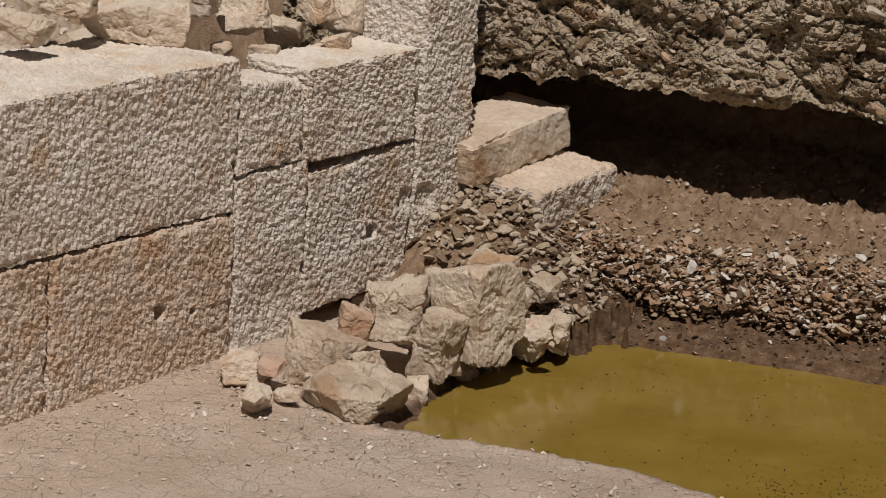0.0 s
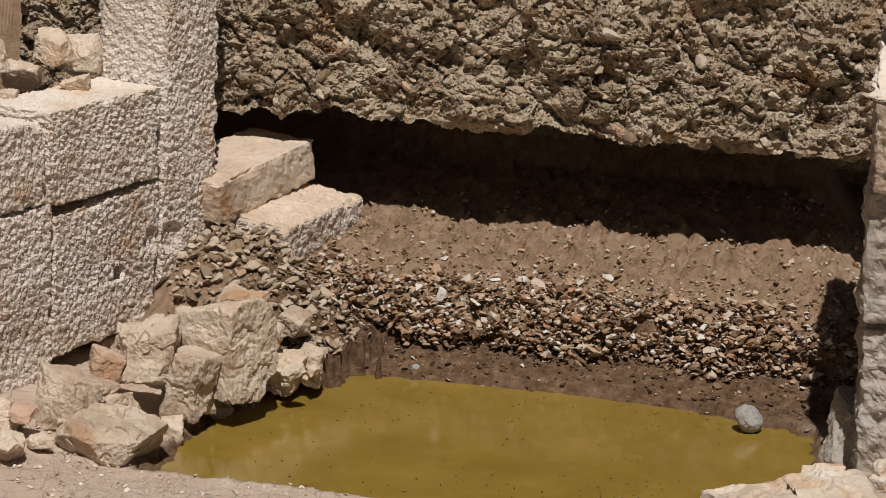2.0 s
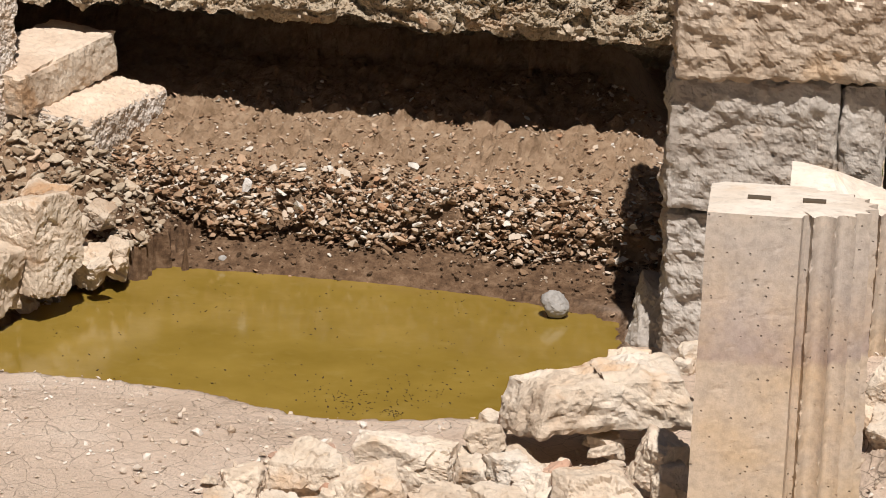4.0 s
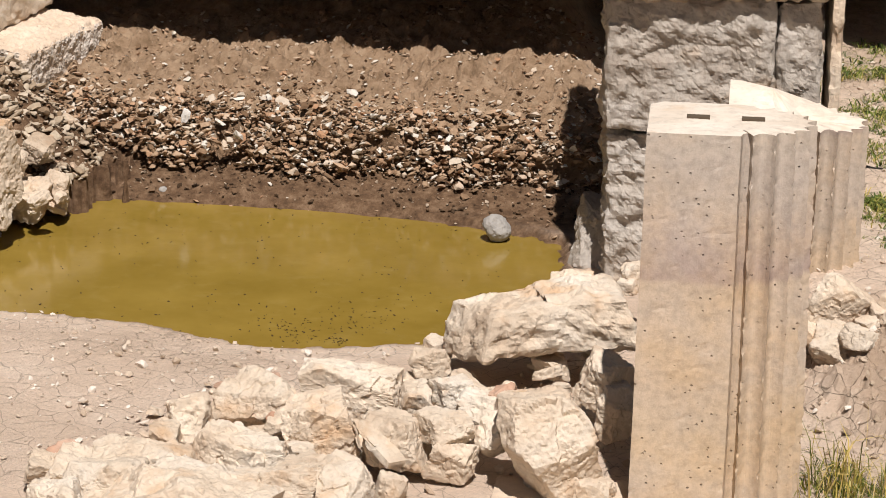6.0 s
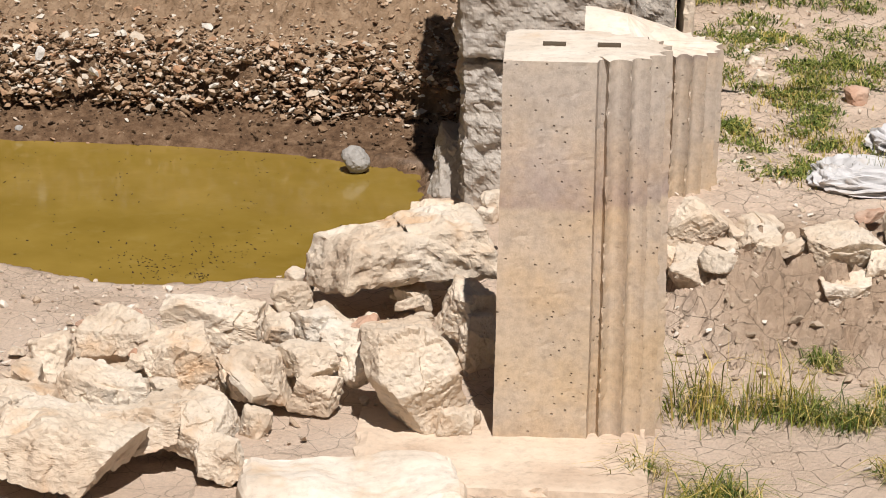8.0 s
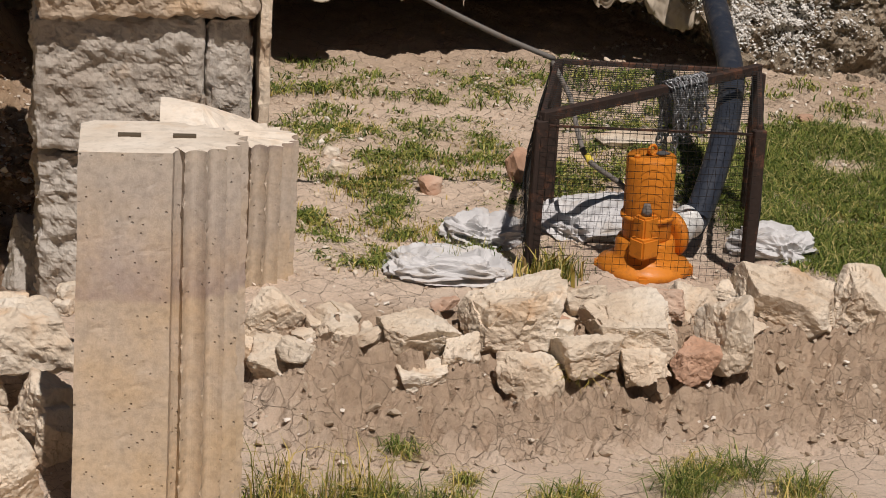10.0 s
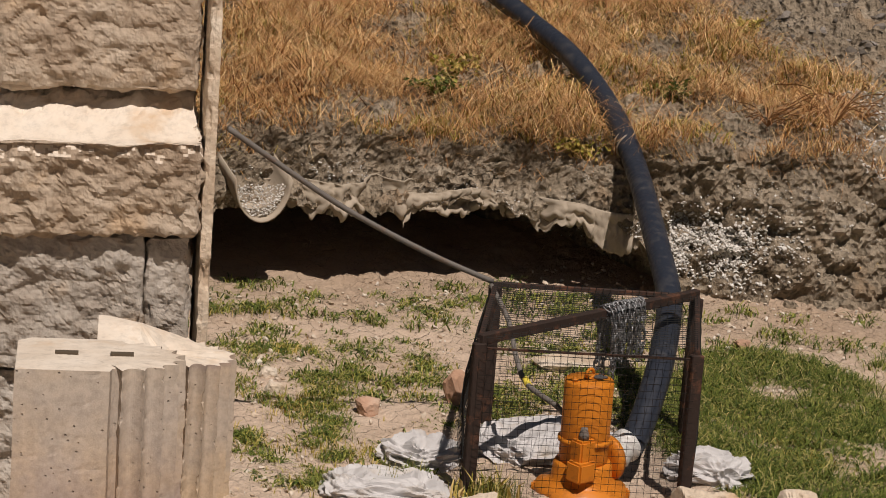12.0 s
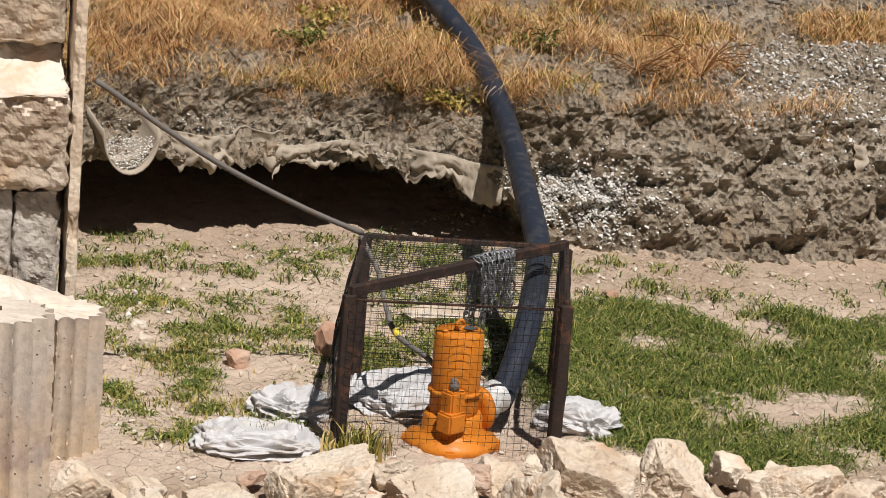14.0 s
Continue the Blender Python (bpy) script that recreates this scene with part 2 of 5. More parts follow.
M_GRASS = blade_mat("green_grass", [(0.0, (0.03, 0.055, 0.008)), (0.45, (0.10, 0.135, 0.022)), (0.8, (0.22, 0.235, 0.05)), (1.0, (0.50, 0.42, 0.18))])
M_WEED = blade_mat("green_weeds", [(0.0, (0.035, 0.06, 0.012)), (0.5, (0.13, 0.165, 0.03)), (0.85, (0.28, 0.28, 0.06)), (1.0, (0.46, 0.40, 0.15))])
M_DRY = blade_mat("dry_grass", [(0.0, (0.20, 0.09, 0.035)), (0.35, (0.46, 0.235, 0.09)), (0.65, (0.66, 0.385, 0.16)), (0.88, (0.86, 0.64, 0.36)), (1.0, (0.34, 0.28, 0.07))])
M_YELGR = blade_mat("yellow_green_grass", [(0.0, (0.10, 0.11, 0.02)), (0.45, (0.34, 0.28, 0.05)), (0.8, (0.52, 0.39, 0.12)), (1.0, (0.68, 0.50, 0.24))])
M_TWIG = blade_mat("dry_twigs", [(0.0, (0.28, 0.13, 0.06)), (1.0, (0.46, 0.27, 0.13))])


# ---- mesh helpers ----
from mathutils.bvhtree import BVHTree


def bvh(name):
    me = bpy.data.objects[name].data
    return BVHTree.FromPolygons([v.co[:] for v in me.vertices], [q.vertices[:] for q in me.polygons])


def mesh_of(name, verts, faces, material, smooth=False):
    me = bpy.data.meshes.new(name)
    me.from_pydata(verts, [], faces)
    me.materials.append(material)
    if smooth:
        me.polygons.foreach_set("use_smooth", [True] * len(me.polygons))
    me.update()
    return me


def put(name, me, parent=None, m=None, label="", category="", group="", kind=""):
    ob = new(name, me)
    if parent is not None:
        ob.parent = parent
    if m is not None:
        ob.matrix_basis = m
    return tagged(ob, label, category, group, kind)


def part(name, bm, material, parent, label="", smooth=False):
    me = bpy.data.meshes.new(name)
    bm.to_mesh(me)
    bm.free()
    me.materials.append(material)
    if smooth:
        me.polygons.foreach_set("use_smooth", [True] * len(me.polygons))
    ob = new(name, me)
    ob.parent = parent
    return tagged(ob, label)


def fbm(p, octaves=4):
    return noise.fractal(p, 1.0, 2.0, octaves)


_r = np.random.default_rng(4)
GRAD = _r.normal(size=(256, 3))
GRAD /= np.linalg.norm(GRAD, axis=1)[:, None]
JIT = _r.random((1024, 3))


def lattice(ix, iy, iz):
    h = (ix * 73856093) ^ (iy * 19349663) ^ (iz * 83492791)
    return np.abs((h ^ (h >> 13)) * 1274126177 >> 7)


def nnoise(p):
    """Gradient noise at an array of points."""
    p = np.asarray(p, float)
    c = np.floor(p).astype(np.int64)
    f = p - c
    u = f ** 3 * (f * (f * 6 - 15) + 10)
    out = np.zeros(len(p))
    for dx in (0, 1):
        for dy in (0, 1):
            for dz in (0, 1):
                g = GRAD[lattice(c[:, 0] + dx, c[:, 1] + dy, c[:, 2] + dz) % 256]
                w = (u[:, 0] if dx else 1 - u[:, 0]) * (u[:, 1] if dy else 1 - u[:, 1]) * (u[:, 2] if dz else 1 - u[:, 2])
                out += w * (g[:, 0] * (f[:, 0] - dx) + g[:, 1] * (f[:, 1] - dy) + g[:, 2] * (f[:, 2] - dz))
    return out * 1.5


def nfbm(p, octaves=4):
    p = np.asarray(p, float)
    return sum(nnoise(p * 2 ** i + i * 5.3) * 0.5 ** i for i in range(octaves))


def cells(p):
    """Nearest and second distance to scattered cell points, and a random number of the nearest cell."""
    p = np.asarray(p, float)
    c = np.floor(p).astype(np.int64)
    f1, f2, rid = np.full(len(p), 9.0), np.full(len(p), 9.0), np.zeros(len(p))
    for dx in (-1, 0, 1):
        for dy in (-1, 0, 1):
            for dz in (-1, 0, 1):
                q = c + (dx, dy, dz)
                h = lattice(q[:, 0], q[:, 1], q[:, 2]) % 1024
                d = np.linalg.norm(q + JIT[h] - p, axis=1)
                near = d < f1
                f2 = np.where(near, f1, np.minimum(f2, d))
                rid = np.where(near, JIT[(h * 7 + 3) % 1024, 0], rid)
                f1 = np.where(near, d, f1)
    return f1, f2, rid


def grid_mesh(name, pts, material, smooth=True):
    """A sheet from an array of rows x columns x 3."""
    r, c = pts.shape[:2]
    i = np.arange(r * c).reshape(r, c)
    f = np.stack([i[:-1, :-1], i[:-1, 1:], i[1:, 1:], i[1:, :-1]], -1).reshape(-1, 4)
    return mesh_of(name, pts.reshape(-1, 3).tolist(), f.tolist(), material, smooth)


def block_mesh(name, size, material, res=0.03, r=0.02, amp=0.008, scale=14.0, seed=0, shape=None, big=0.0, top=None, peck=None, boss=0.0):
    """A hewn block centred on its base: rounded, chipped arrises and a tooled or bossed face."""
    size = np.array(size, float)
    h = size / 2
    n = [max(2, round(x / res)) for x in size]
    quads = []
    for a in range(3):
        b, c = (a + 1) % 3, (a + 2) % 3
        gi, gj = np.meshgrid(np.arange(n[b]), np.arange(n[c]), indexing="ij")
        for s in (0, n[a]):
            corner = []
            for di, dj in ((0, 0), (1, 0), (1, 1), (0, 1)):
                q = np.zeros((gi.size, 3), int)
                q[:, a], q[:, b], q[:, c] = s, (gi + di).ravel(), (gj + dj).ravel()
                corner.append((q[:, 0] * (n[1] + 1) + q[:, 1]) * (n[2] + 1) + q[:, 2])
            quads.append(np.stack(corner if s else corner[::-1], 1))
    key, faces = np.unique(np.concatenate(quads), return_inverse=True)
    faces = faces.reshape(-1, 4)
    lat = np.stack([key // (n[2] + 1) // (n[1] + 1), key // (n[2] + 1) % (n[1] + 1), key % (n[2] + 1)], 1)
    p = -h + size * lat / n
    q = np.clip(p, -h + r, h - r)
    d = p - q
    d /= np.linalg.norm(d, axis=1)[:, None] + 1e-9
    off = np.array([seed * 7.31, seed * 3.17, seed * 1.73])
    w = nfbm((p + off) * scale, 3) * amp + nnoise((p + off) * 2.5) * big
    inner = np.sort(h - np.abs(p), axis=1)[:, 1]
    if peck:
        g = (p + off) * peck[0] * np.array([1.0, 1.0, 0.75])
        g = g + 0.5 * np.stack([nnoise(g * 0.6), nnoise(g * 0.6 + 9), nnoise(g * 0.6 + 17)], 1)
        f1 = cells(g)[0]
        w -= peck[1] * np.clip(1.2 - 1.9 * f1, 0, 1) * (0.45 + 0.8 * np.clip(0.5 + nnoise((p + off) * 4), 0, 1))
    if boss:
        f1, f2, rid = cells((p + off) * np.array([7, 7, 9.0]) + 0.4 * nnoise((p + off) * 6)[:, None])
        w += boss * step(0.01, 0.09, inner) * (0.5 + (rid - 0.5) * 0.5 - 0.6 * f1 + 0.9 * nfbm((p + off) * 9, 4))
    edge = step(0.05, 0.0, inner)
    w -= edge * np.clip(nfbm((p + off) * 5.5, 3) - 0.05, 0, 1) * 0.07
    o = q + d * r + d * w[:, None]
    o[:, 2] += h[2]
    verts = [shape(Vector(v)) for v in o] if shape else o.tolist()
    me = mesh_of(name, verts, faces.tolist(), material)
    # upward faces take this material, dusty or with toplight put into its colour
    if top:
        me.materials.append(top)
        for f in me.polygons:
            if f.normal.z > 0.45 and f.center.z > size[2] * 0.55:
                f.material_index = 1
    return me


def ico(level):
    bm = bmesh.new()
    bmesh.ops.create_icosphere(bm, subdivisions=level, radius=1.0)
    v = np.array([x.co[:] for x in bm.verts])
    f = [[q.index for q in x.verts] for x in bm.faces]
    bm.free()
    return v, f


ICO = {n: ico(n) for n in (1, 2, 3, 4, 5, 6)}


def rock_points(level, rng, planes=11, flat=0.55, far=0.9):
    """A broken stone: a ball cut by random planes."""
    v, f = ICO[level]
    n = rng.normal(size=(planes, 3))
    n /= np.linalg.norm(n, axis=1)[:, None]
    d = rng.uniform(flat, far, planes)
    dot = np.maximum(v @ n.T, 1e-3)
    rad = np.minimum(1.0, (d / dot).min(1))
    return v * rad[:, None], f


def rock_mesh(name, size, material, seed, level=4, planes=12, rough=0.05, flat=0.5, far=0.85, blocky=True):
    """A broken stone: a jittered block with its corners struck off, then chipped and weathered."""
    rng = np.random.default_rng(seed)
    if blocky:
        v, f = ICO[level]
        n = np.concatenate([np.eye(3), -np.eye(3)]) + rng.normal(0, 0.20, (6, 3))
        m = rng.normal(size=(planes, 3))
        n = np.concatenate([n, m])
        n /= np.linalg.norm(n, axis=1)[:, None]
        d = np.concatenate([rng.uniform(0.75, 1.0, 6), rng.uniform(0.88, 1.3, planes)])
        v = v * np.minimum(1.5, (d / np.maximum(v @ n.T, 1e-3)).min(1))[:, None]
    else:
        v, f = rock_points(level, rng, planes, flat, far)
    half = np.array(size) / 2
    v = v / np.abs(v).max(0) * half
    off = rng.uniform(-50, 50, 3)
    s = float(np.mean(size))
    nrm = v / (half * half)
    nrm /= np.linalg.norm(nrm, axis=1)[:, None]
    g = v * (3.2 / s) + off
    g = g + 0.35 * nnoise(g * 1.5)[:, None]
    f1, f2, rid = cells(g)
    w = (rid - 0.6) * 0.8 + 0.3 * np.minimum(f2 - f1, 0.3) + nfbm(v * (2.2 / s) + off, 3) * 0.8 - np.abs(nfbm(v * (6 / s) + off, 4)) * 0.3
    v = v + nrm * (w * rough * s)[:, None]
    v = v + nrm * (nfbm(v * 38 + off, 3) * 0.006 * min(1.0, s / 0.2))[:, None]
    return mesh_of(name, v.tolist(), f, material)


def scatter_mesh(name, places, material, seed, level=1, squash=(1.0, 0.8, 0.6)):
    """Many small stones in one mesh; places: x, y, z, size."""
    rng = np.random.default_rng(seed)
    shapes = [rock_points(level, rng, 9, 0.22, 0.8) for _ in range(24)]
    verts, faces, n = [], [], 0
    for x, y, zz, s in places:
        v, f = shapes[rng.integers(24)]
        e = Euler(rng.uniform(-0.6, 0.6, 2).tolist() + [rng.uniform(0, 6.28)]).to_matrix()
        w = (v * (np.array(squash) * rng.uniform(0.7, 1.3, 3)) * s / 2) @ np.array(e).T + (x, y, zz)
        verts.append(w)
        faces += [[i + n for i in q] for q in f]
        n += len(v)
    return mesh_of(name, np.concatenate(verts).tolist(), faces, material)


def tube(points, radius, sides=8, name="tube", material=None, caps=True):
    """A round tube along a line of points."""
    pts = [Vector(q) for q in points]
    verts, faces = [], []
    up = Vector((0, 0, 1))
    prev = None
    for i, q in enumerate(pts):
        d = (pts[min(i + 1, len(pts) - 1)] - pts[max(i - 1, 0)]).normalized()
        if prev is None:
            prev = d.cross(up if abs(d.z) < 0.9 else Vector((1, 0, 0))).normalized()
        a = (prev - d * prev.dot(d)).normalized()
        prev = a
        b = d.cross(a)
        rr = radius[i] if isinstance(radius, (list, tuple)) else radius
        for s in range(sides):
            t = 2 * math.pi * s / sides
            verts.append(q + a * math.cos(t) * rr + b * math.sin(t) * rr)
    for i in range(len(pts) - 1):
        for s in range(sides):
            a, b = i * sides + s, i * sides + (s + 1) % sides
            faces.append([a, b, b + sides, a + sides])
    if caps:
        faces.append(list(range(sides))[::-1])
        faces.append(list(range((len(pts) - 1) * sides, len(pts) * sides)))
    return mesh_of(name, verts, faces, material, True)


def spline(ctrl, n=12):
    """Catmull-Rom through a few points."""
    c = [Vector(q) for q in ctrl]
    c = [c[0] * 2 - c[1]] + c + [c[-1] * 2 - c[-2]]
    out = []
    for i in range(1, len(c) - 2):
        for j in range(n):
            t = j / n
            out.append(0.5 * (2 * c[i] + (c[i + 1] - c[i - 1]) * t + (2 * c[i - 1] - 5 * c[i] + 4 * c[i + 1] - c[i + 2]) * t * t + (3 * c[i] - c[i - 1] - 3 * c[i + 1] + c[i + 2]) * t ** 3))
    return out + [c[-2]]


def lathe(profile, name, material, sides=32, smooth=True):
    """Turned about z from a list of (radius, z)."""
    verts, faces = [], []
    for r, zz in profile:
        for s in range(sides):
            t = 2 * math.pi * s / sides
            verts.append((r * math.cos(t), r * math.sin(t), zz))
    for i in range(len(profile) - 1):
        for s in range(sides):
            a, b = i * sides + s, i * sides + (s + 1) % sides
            faces.append([a, b, b + sides, a + sides])
    faces.append(list(range(sides))[::-1])
    faces.append(list(range((len(profile) - 1) * sides, len(profile) * sides)))
    return mesh_of(name, verts, faces, material, smooth)


def step(a, b, v):
    t = np.clip((v - a) / (b - a), 0, 1)
    return t * t * (3 - 2 * t)


def noise_grid(x, y, scale, octaves=3, seed=0.0):
    p = np.stack([x.ravel() * scale + seed, y.ravel() * scale, np.full(x.size, seed * 0.7)], 1)
    return nfbm(p, octaves).reshape(x.shape)


# ---- ground ----
WATER_Z = -0.12
POOL = [(-0.25, 15.75), (0.45, 15.58), (1.15, 15.35), (1.62, 14.97), (1.95, 14.88), (2.62, 14.90), (3.05, 15.4), (3.62, 16.0), (3.80, 16.75), (3.40, 17.10), (2.40, 17.66), (1.05, 17.95), (0.35, 17.5), (0.10, 16.7)]


def pool_distance(x, y):
    """Distance to the pool's outline, negative inside."""
    px, py = np.array(POOL).T
    best = np.full(x.shape, 1e9)
    inside = np.zeros(x.shape, bool)
    for i in range(len(px)):
        ax, ay, bx, by = px[i - 1], py[i - 1], px[i], py[i]
        dx, dy = bx - ax, by - ay
        t = np.clip(((x - ax) * dx + (y - ay) * dy) / (dx * dx + dy * dy), 0, 1)
        best = np.minimum(best, np.hypot(x - ax - t * dx, y - ay - t * dy))
        with np.errstate(divide="ignore", invalid="ignore"):
            cross = ((ay > y) != (by > y)) & (x < dx * (y - ay) / (dy if dy else 1e-9) + ax)
        inside ^= cross
    return np.where(inside, -best, best)


def bank_e(x, y):
    return y - (18.26 - 0.30 * np.clip(x, -0.5, 5.2))


def ground_height(x, y, rough=True):
    """Height of the one ground sheet; also how stony, wet and cracked it is."""
    d = pool_distance(x, y)
    e = bank_e(x, y)
    n1 = noise_grid(x, y, 1.1, 3, 3.0) if rough else 0
    n2 = noise_grid(x, y, 9.0, 4, 8.0) if rough else 0
    d = d + (n2 * 0.03 if rough else 0)
    near = 0.012 * n1 + 0.004 * n2 + np.where(d > 0, 0.05 * step(0.0, 0.05, d) + 0.07 * step(0.03, 0.8, d), -0.25 * step(0, 0.5, -d)) + WATER_Z
    prof = np.interp(e, [-9, -0.05, 0.32, 0.40, 0.46, 0.62, 0.85, 1.5, 2.6, 3.4, 4.4, 30], [-0.1, -0.1, 0.03, 0.07, 0.29, 0.41, 0.47, 0.60, 0.78, 1.7, 2.3, 2.9])
    prof = prof + n1 * 0.05 * step(0.3, 0.6, e) + n2 * 0.05 * step(0.2, 0.5, e)
    west = step(4.6, 5.4, x)
    bankmask = step(-0.12, 0.12, e) * (1 - west) * step(-0.2, 0.9, x + 0.55 * (y - 17.8))
    zz = near * (1 - bankmask) + prof * bankmask
    zz = zz + 0.17 * np.exp(-((x - 3.42) ** 2 / 0.022 + (y - 18.42) ** 2 / 0.03)) + (0.05 * np.clip(n2, 0, 1) * step(0.8, 1.0, e) * step(1.9, 1.5, e) * (1 - west) if rough else 0)
    mound = 0.66 * np.exp(-((x - 0.28) ** 2 / 0.40 + (y - 18.35) ** 2 / 0.42)) + (n2 * 0.05 if rough else 0)
    zz = np.where(mound > 0.08, np.maximum(zz, mound), zz)
    # raised ground to the east, held by a row of rubble
    row = 13.72 - 0.10 * (x - 5.0)
    terr = 0.35 + 0.03 * n1 + 0.018 * n2
    zz_e = near * (1 - step(-0.95, -0.15, y - row)) + terr * step(-0.95, -0.15, y - row)
    foot = np.interp(x, [4, 6.6, 8.6, 9.8, 12.1, 16], [19.6, 19.6, 19.5, 18.6, 18.0, 17.5])
    under = np.interp(y - foot, [-1.5, 0.0, 1.2, 2.2, 3.4, 30], [0.0, 0.12, 0.3, 0.4, 0.75, 1.3])
    zz_e = zz_e + under + (0.10 * n2 * step(-1.1, -0.7, y - row) * step(0.5, 0.0, y - row) if rough else 0)
    east = step(4.15, 4.75, x)
    zz = zz * (1 - east) + zz_e * east
    # fill behind the long wall
    side = (x + 2.33) * 0.823 - (y - 15.06) * 0.568
    fill = step(-0.25, -0.5, side) * step(18.6, 17.4, y)
    zz = zz * (1 - fill) + fill * (1.45 + 0.35 * np.clip(-side - 0.4, 0, 3) + (n2 * 0.08 if rough else 0))
    far = step(30, 60, np.hypot(x - 4, y - 15))
    zz = zz * (1 - far) + far * np.where(y > 15, 2.5, 0.0)
    wet = step(0.52, 0.36, e + 0.1 * n1) * step(-0.6, -0.1, e) * (1 - east) * step(0.7, 0.45, d) * step(0.1, 0.6, x)
    wet = np.maximum(wet, step(0.10, 0.02, d) * (d > -1))
    soil = np.maximum.reduce([step(0.2, 0.4, e) * (1 - east), step(0.05, 0.12, mound), 0.25 * fill, 0.6 * east * step(-1.1, -0.6, y - row) * step(0.7, 0.3, y - row), 0.45 * east * step(-1.5, -0.5, y - foot), 0.0 * x])
    cracks = (1 - soil) * (1 - wet) * (0.4 + 0.6 * step(2.6, 3.8, x))
    return zz, wet, soil, cracks


def axis(lo, hi, fine, far):
    out = list(np.arange(lo, hi + 1e-6, fine))
    g = fine
    a, b = [], []
    while sum(a) < far:
        g *= 1.35
        a.append(g)
    return np.array([lo - s for s in np.cumsum(a)][::-1] + out + [hi + s for s in np.cumsum(a)])


gx, gy = np.meshgrid(axis(-2.6, 11.5, 0.026, 500), axis(10.6, 20.6, 0.026, 500))
gz, wet, soil, cracks = ground_height(gx, gy)
me = grid_mesh("ground", np.stack([gx, gy, gz], -1), M_GROUND, False)
for nm, val in (("wet", wet), ("soil", soil), ("cracks", cracks)):
    me.attributes.new(nm, "FLOAT", "POINT").data.foreach_set("value", val.ravel())
put("ground", me, kind="structure", label="cracked beige clay ground with stony earth and a wet rim", category="ground")


def ground_at(x, y):
    return float(ground_height(np.array([[x]]), np.array([[y]]), False)[0][0, 0])


wx, wy = np.meshgrid(np.linspace(-0.6, 4.3, 50), np.linspace(14.6, 18.5, 40))
put("water", grid_mesh("water", np.stack([wx, wy, wx * 0 + WATER_Z], -1), M_WATER), kind="structure", label="still murky olive-brown pool of water", category="water")


# ---- cliff and bank ----
def bank_sheet(name, material, x0, x1, nx, prof, rough, seed, stone=0.0, calm=0):
    """An undercut bank: prof(x) gives its section as (y, z) points from the cavity's roof over the lip to the top."""
    xs = np.linspace(x0, x1, nx)
    rows = []
    for x in xs:
        sec, div = prof(x)
        line = []
        for (a, b), n in zip(zip(sec, sec[1:]), div):
            for t in range(n):
                line.append((a[0] + (b[0] - a[0]) * t / n, a[1] + (b[1] - a[1]) * t / n))
        line.append(sec[-1])
        rows.append([(x, q[0], q[1]) for q in line])
    pts = np.array(rows)
    tan = np.gradient(pts, axis=1)
    nrm = np.stack([np.zeros(tan.shape[:2]), -tan[..., 2], tan[..., 1]], -1)
    nrm /= np.linalg.norm(nrm, axis=2)[..., None] + 1e-9
    p = pts.reshape(-1, 3) + (seed, 0, 0)
    p = p + 0.05 * np.stack([nnoise(p * 5), nnoise(p * 5 + 7), nnoise(p * 5 + 13)], 1)
    w = nfbm(p * 1.7, 3) * 0.10 + nfbm(p * 6.5, 5) * rough - np.clip(nnoise(p * 3.1 + 2) - 0.22, 0, 1) * rough * 6.0
    if stone:
        for scale, part_of in ((5.5, 1.0), (12.0, 0.62), (25.0, 0.34)):
            f1, f2, rid = cells(p * np.array([1.0, 1.0, 1.25]) * scale)
            w += stone * part_of * ((rid - 0.55) * 0.9 + 0.9 * np.minimum(f2 - f1, 0.4))
    off = w.reshape(pts.shape[:2]) * np.where(np.arange(pts.shape[1]) < calm, 0.4, 1.0)
    pts = pts + nrm * off[..., None]
    return grid_mesh(name, pts, material, False)


def cliff_prof(x):
    y = 18.26 - 0.30 * max(min(x, 5.2), -0.5) + 1.12
    zl = 1.33 + 0.05 * noise.noise((x * 2.0, 0, 5)) + 0.04 * noise.noise((x * 6.0, 3, 5)) - 0.10 * max(0, 0.9 - x)
    return [(y + 2.2, 0.72), (y + 1.5, 1.05), (y + 0.25, zl + 0.12), (y - 0.02, zl), (y + 0.0, zl + 0.10), (y + 0.10, 2.0), (y + 0.25, 3.0), (y + 1.2, 3.4), (y + 9, 4.2)], [6, 14, 8, 8, 80, 60, 4, 6]


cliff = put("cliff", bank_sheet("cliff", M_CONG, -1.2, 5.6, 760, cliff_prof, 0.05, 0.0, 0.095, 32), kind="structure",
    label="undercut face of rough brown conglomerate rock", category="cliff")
# the undercut's roof takes a darker earth colour that paints in its shade
cliff.data.materials.append(M_UNDERSHADE)
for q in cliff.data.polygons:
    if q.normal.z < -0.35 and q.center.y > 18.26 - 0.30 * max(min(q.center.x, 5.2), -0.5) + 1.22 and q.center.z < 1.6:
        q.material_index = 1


def hill_prof(x):
    foot = np.interp(x, [4, 6.6, 8.6, 9.8, 12.1, 16], [19.6, 19.6, 19.5, 18.6, 18.0, 17.5])
    cave = 1 - float(step(9.2, 9.9, np.array(x)))
    y = foot - 0.25 * cave
    zl = (1.02 + 0.07 * noise.noise((x * 3.0, 0, 5))) * cave + 0.30 * (1 - cave)
    top = 1.52 + 0.06 * noise.noise((x * 1.3, 2, 5))
    back = 1.4 * cave
    return [(y + 0.4 + back, zl - 0.75 * cave - 0.2), (y + 0.2 + back, zl + 0.1), (y + 0.06, zl + 0.06), (y, zl), (y + 0.10, zl + 0.25), (y + 0.32, top), (y + 1.2, top + 0.22), (y + 5.0, top + 0.70), (y + 16, top + 3.2)], [5, 8, 3, 8, 36, 36, 60, 20]


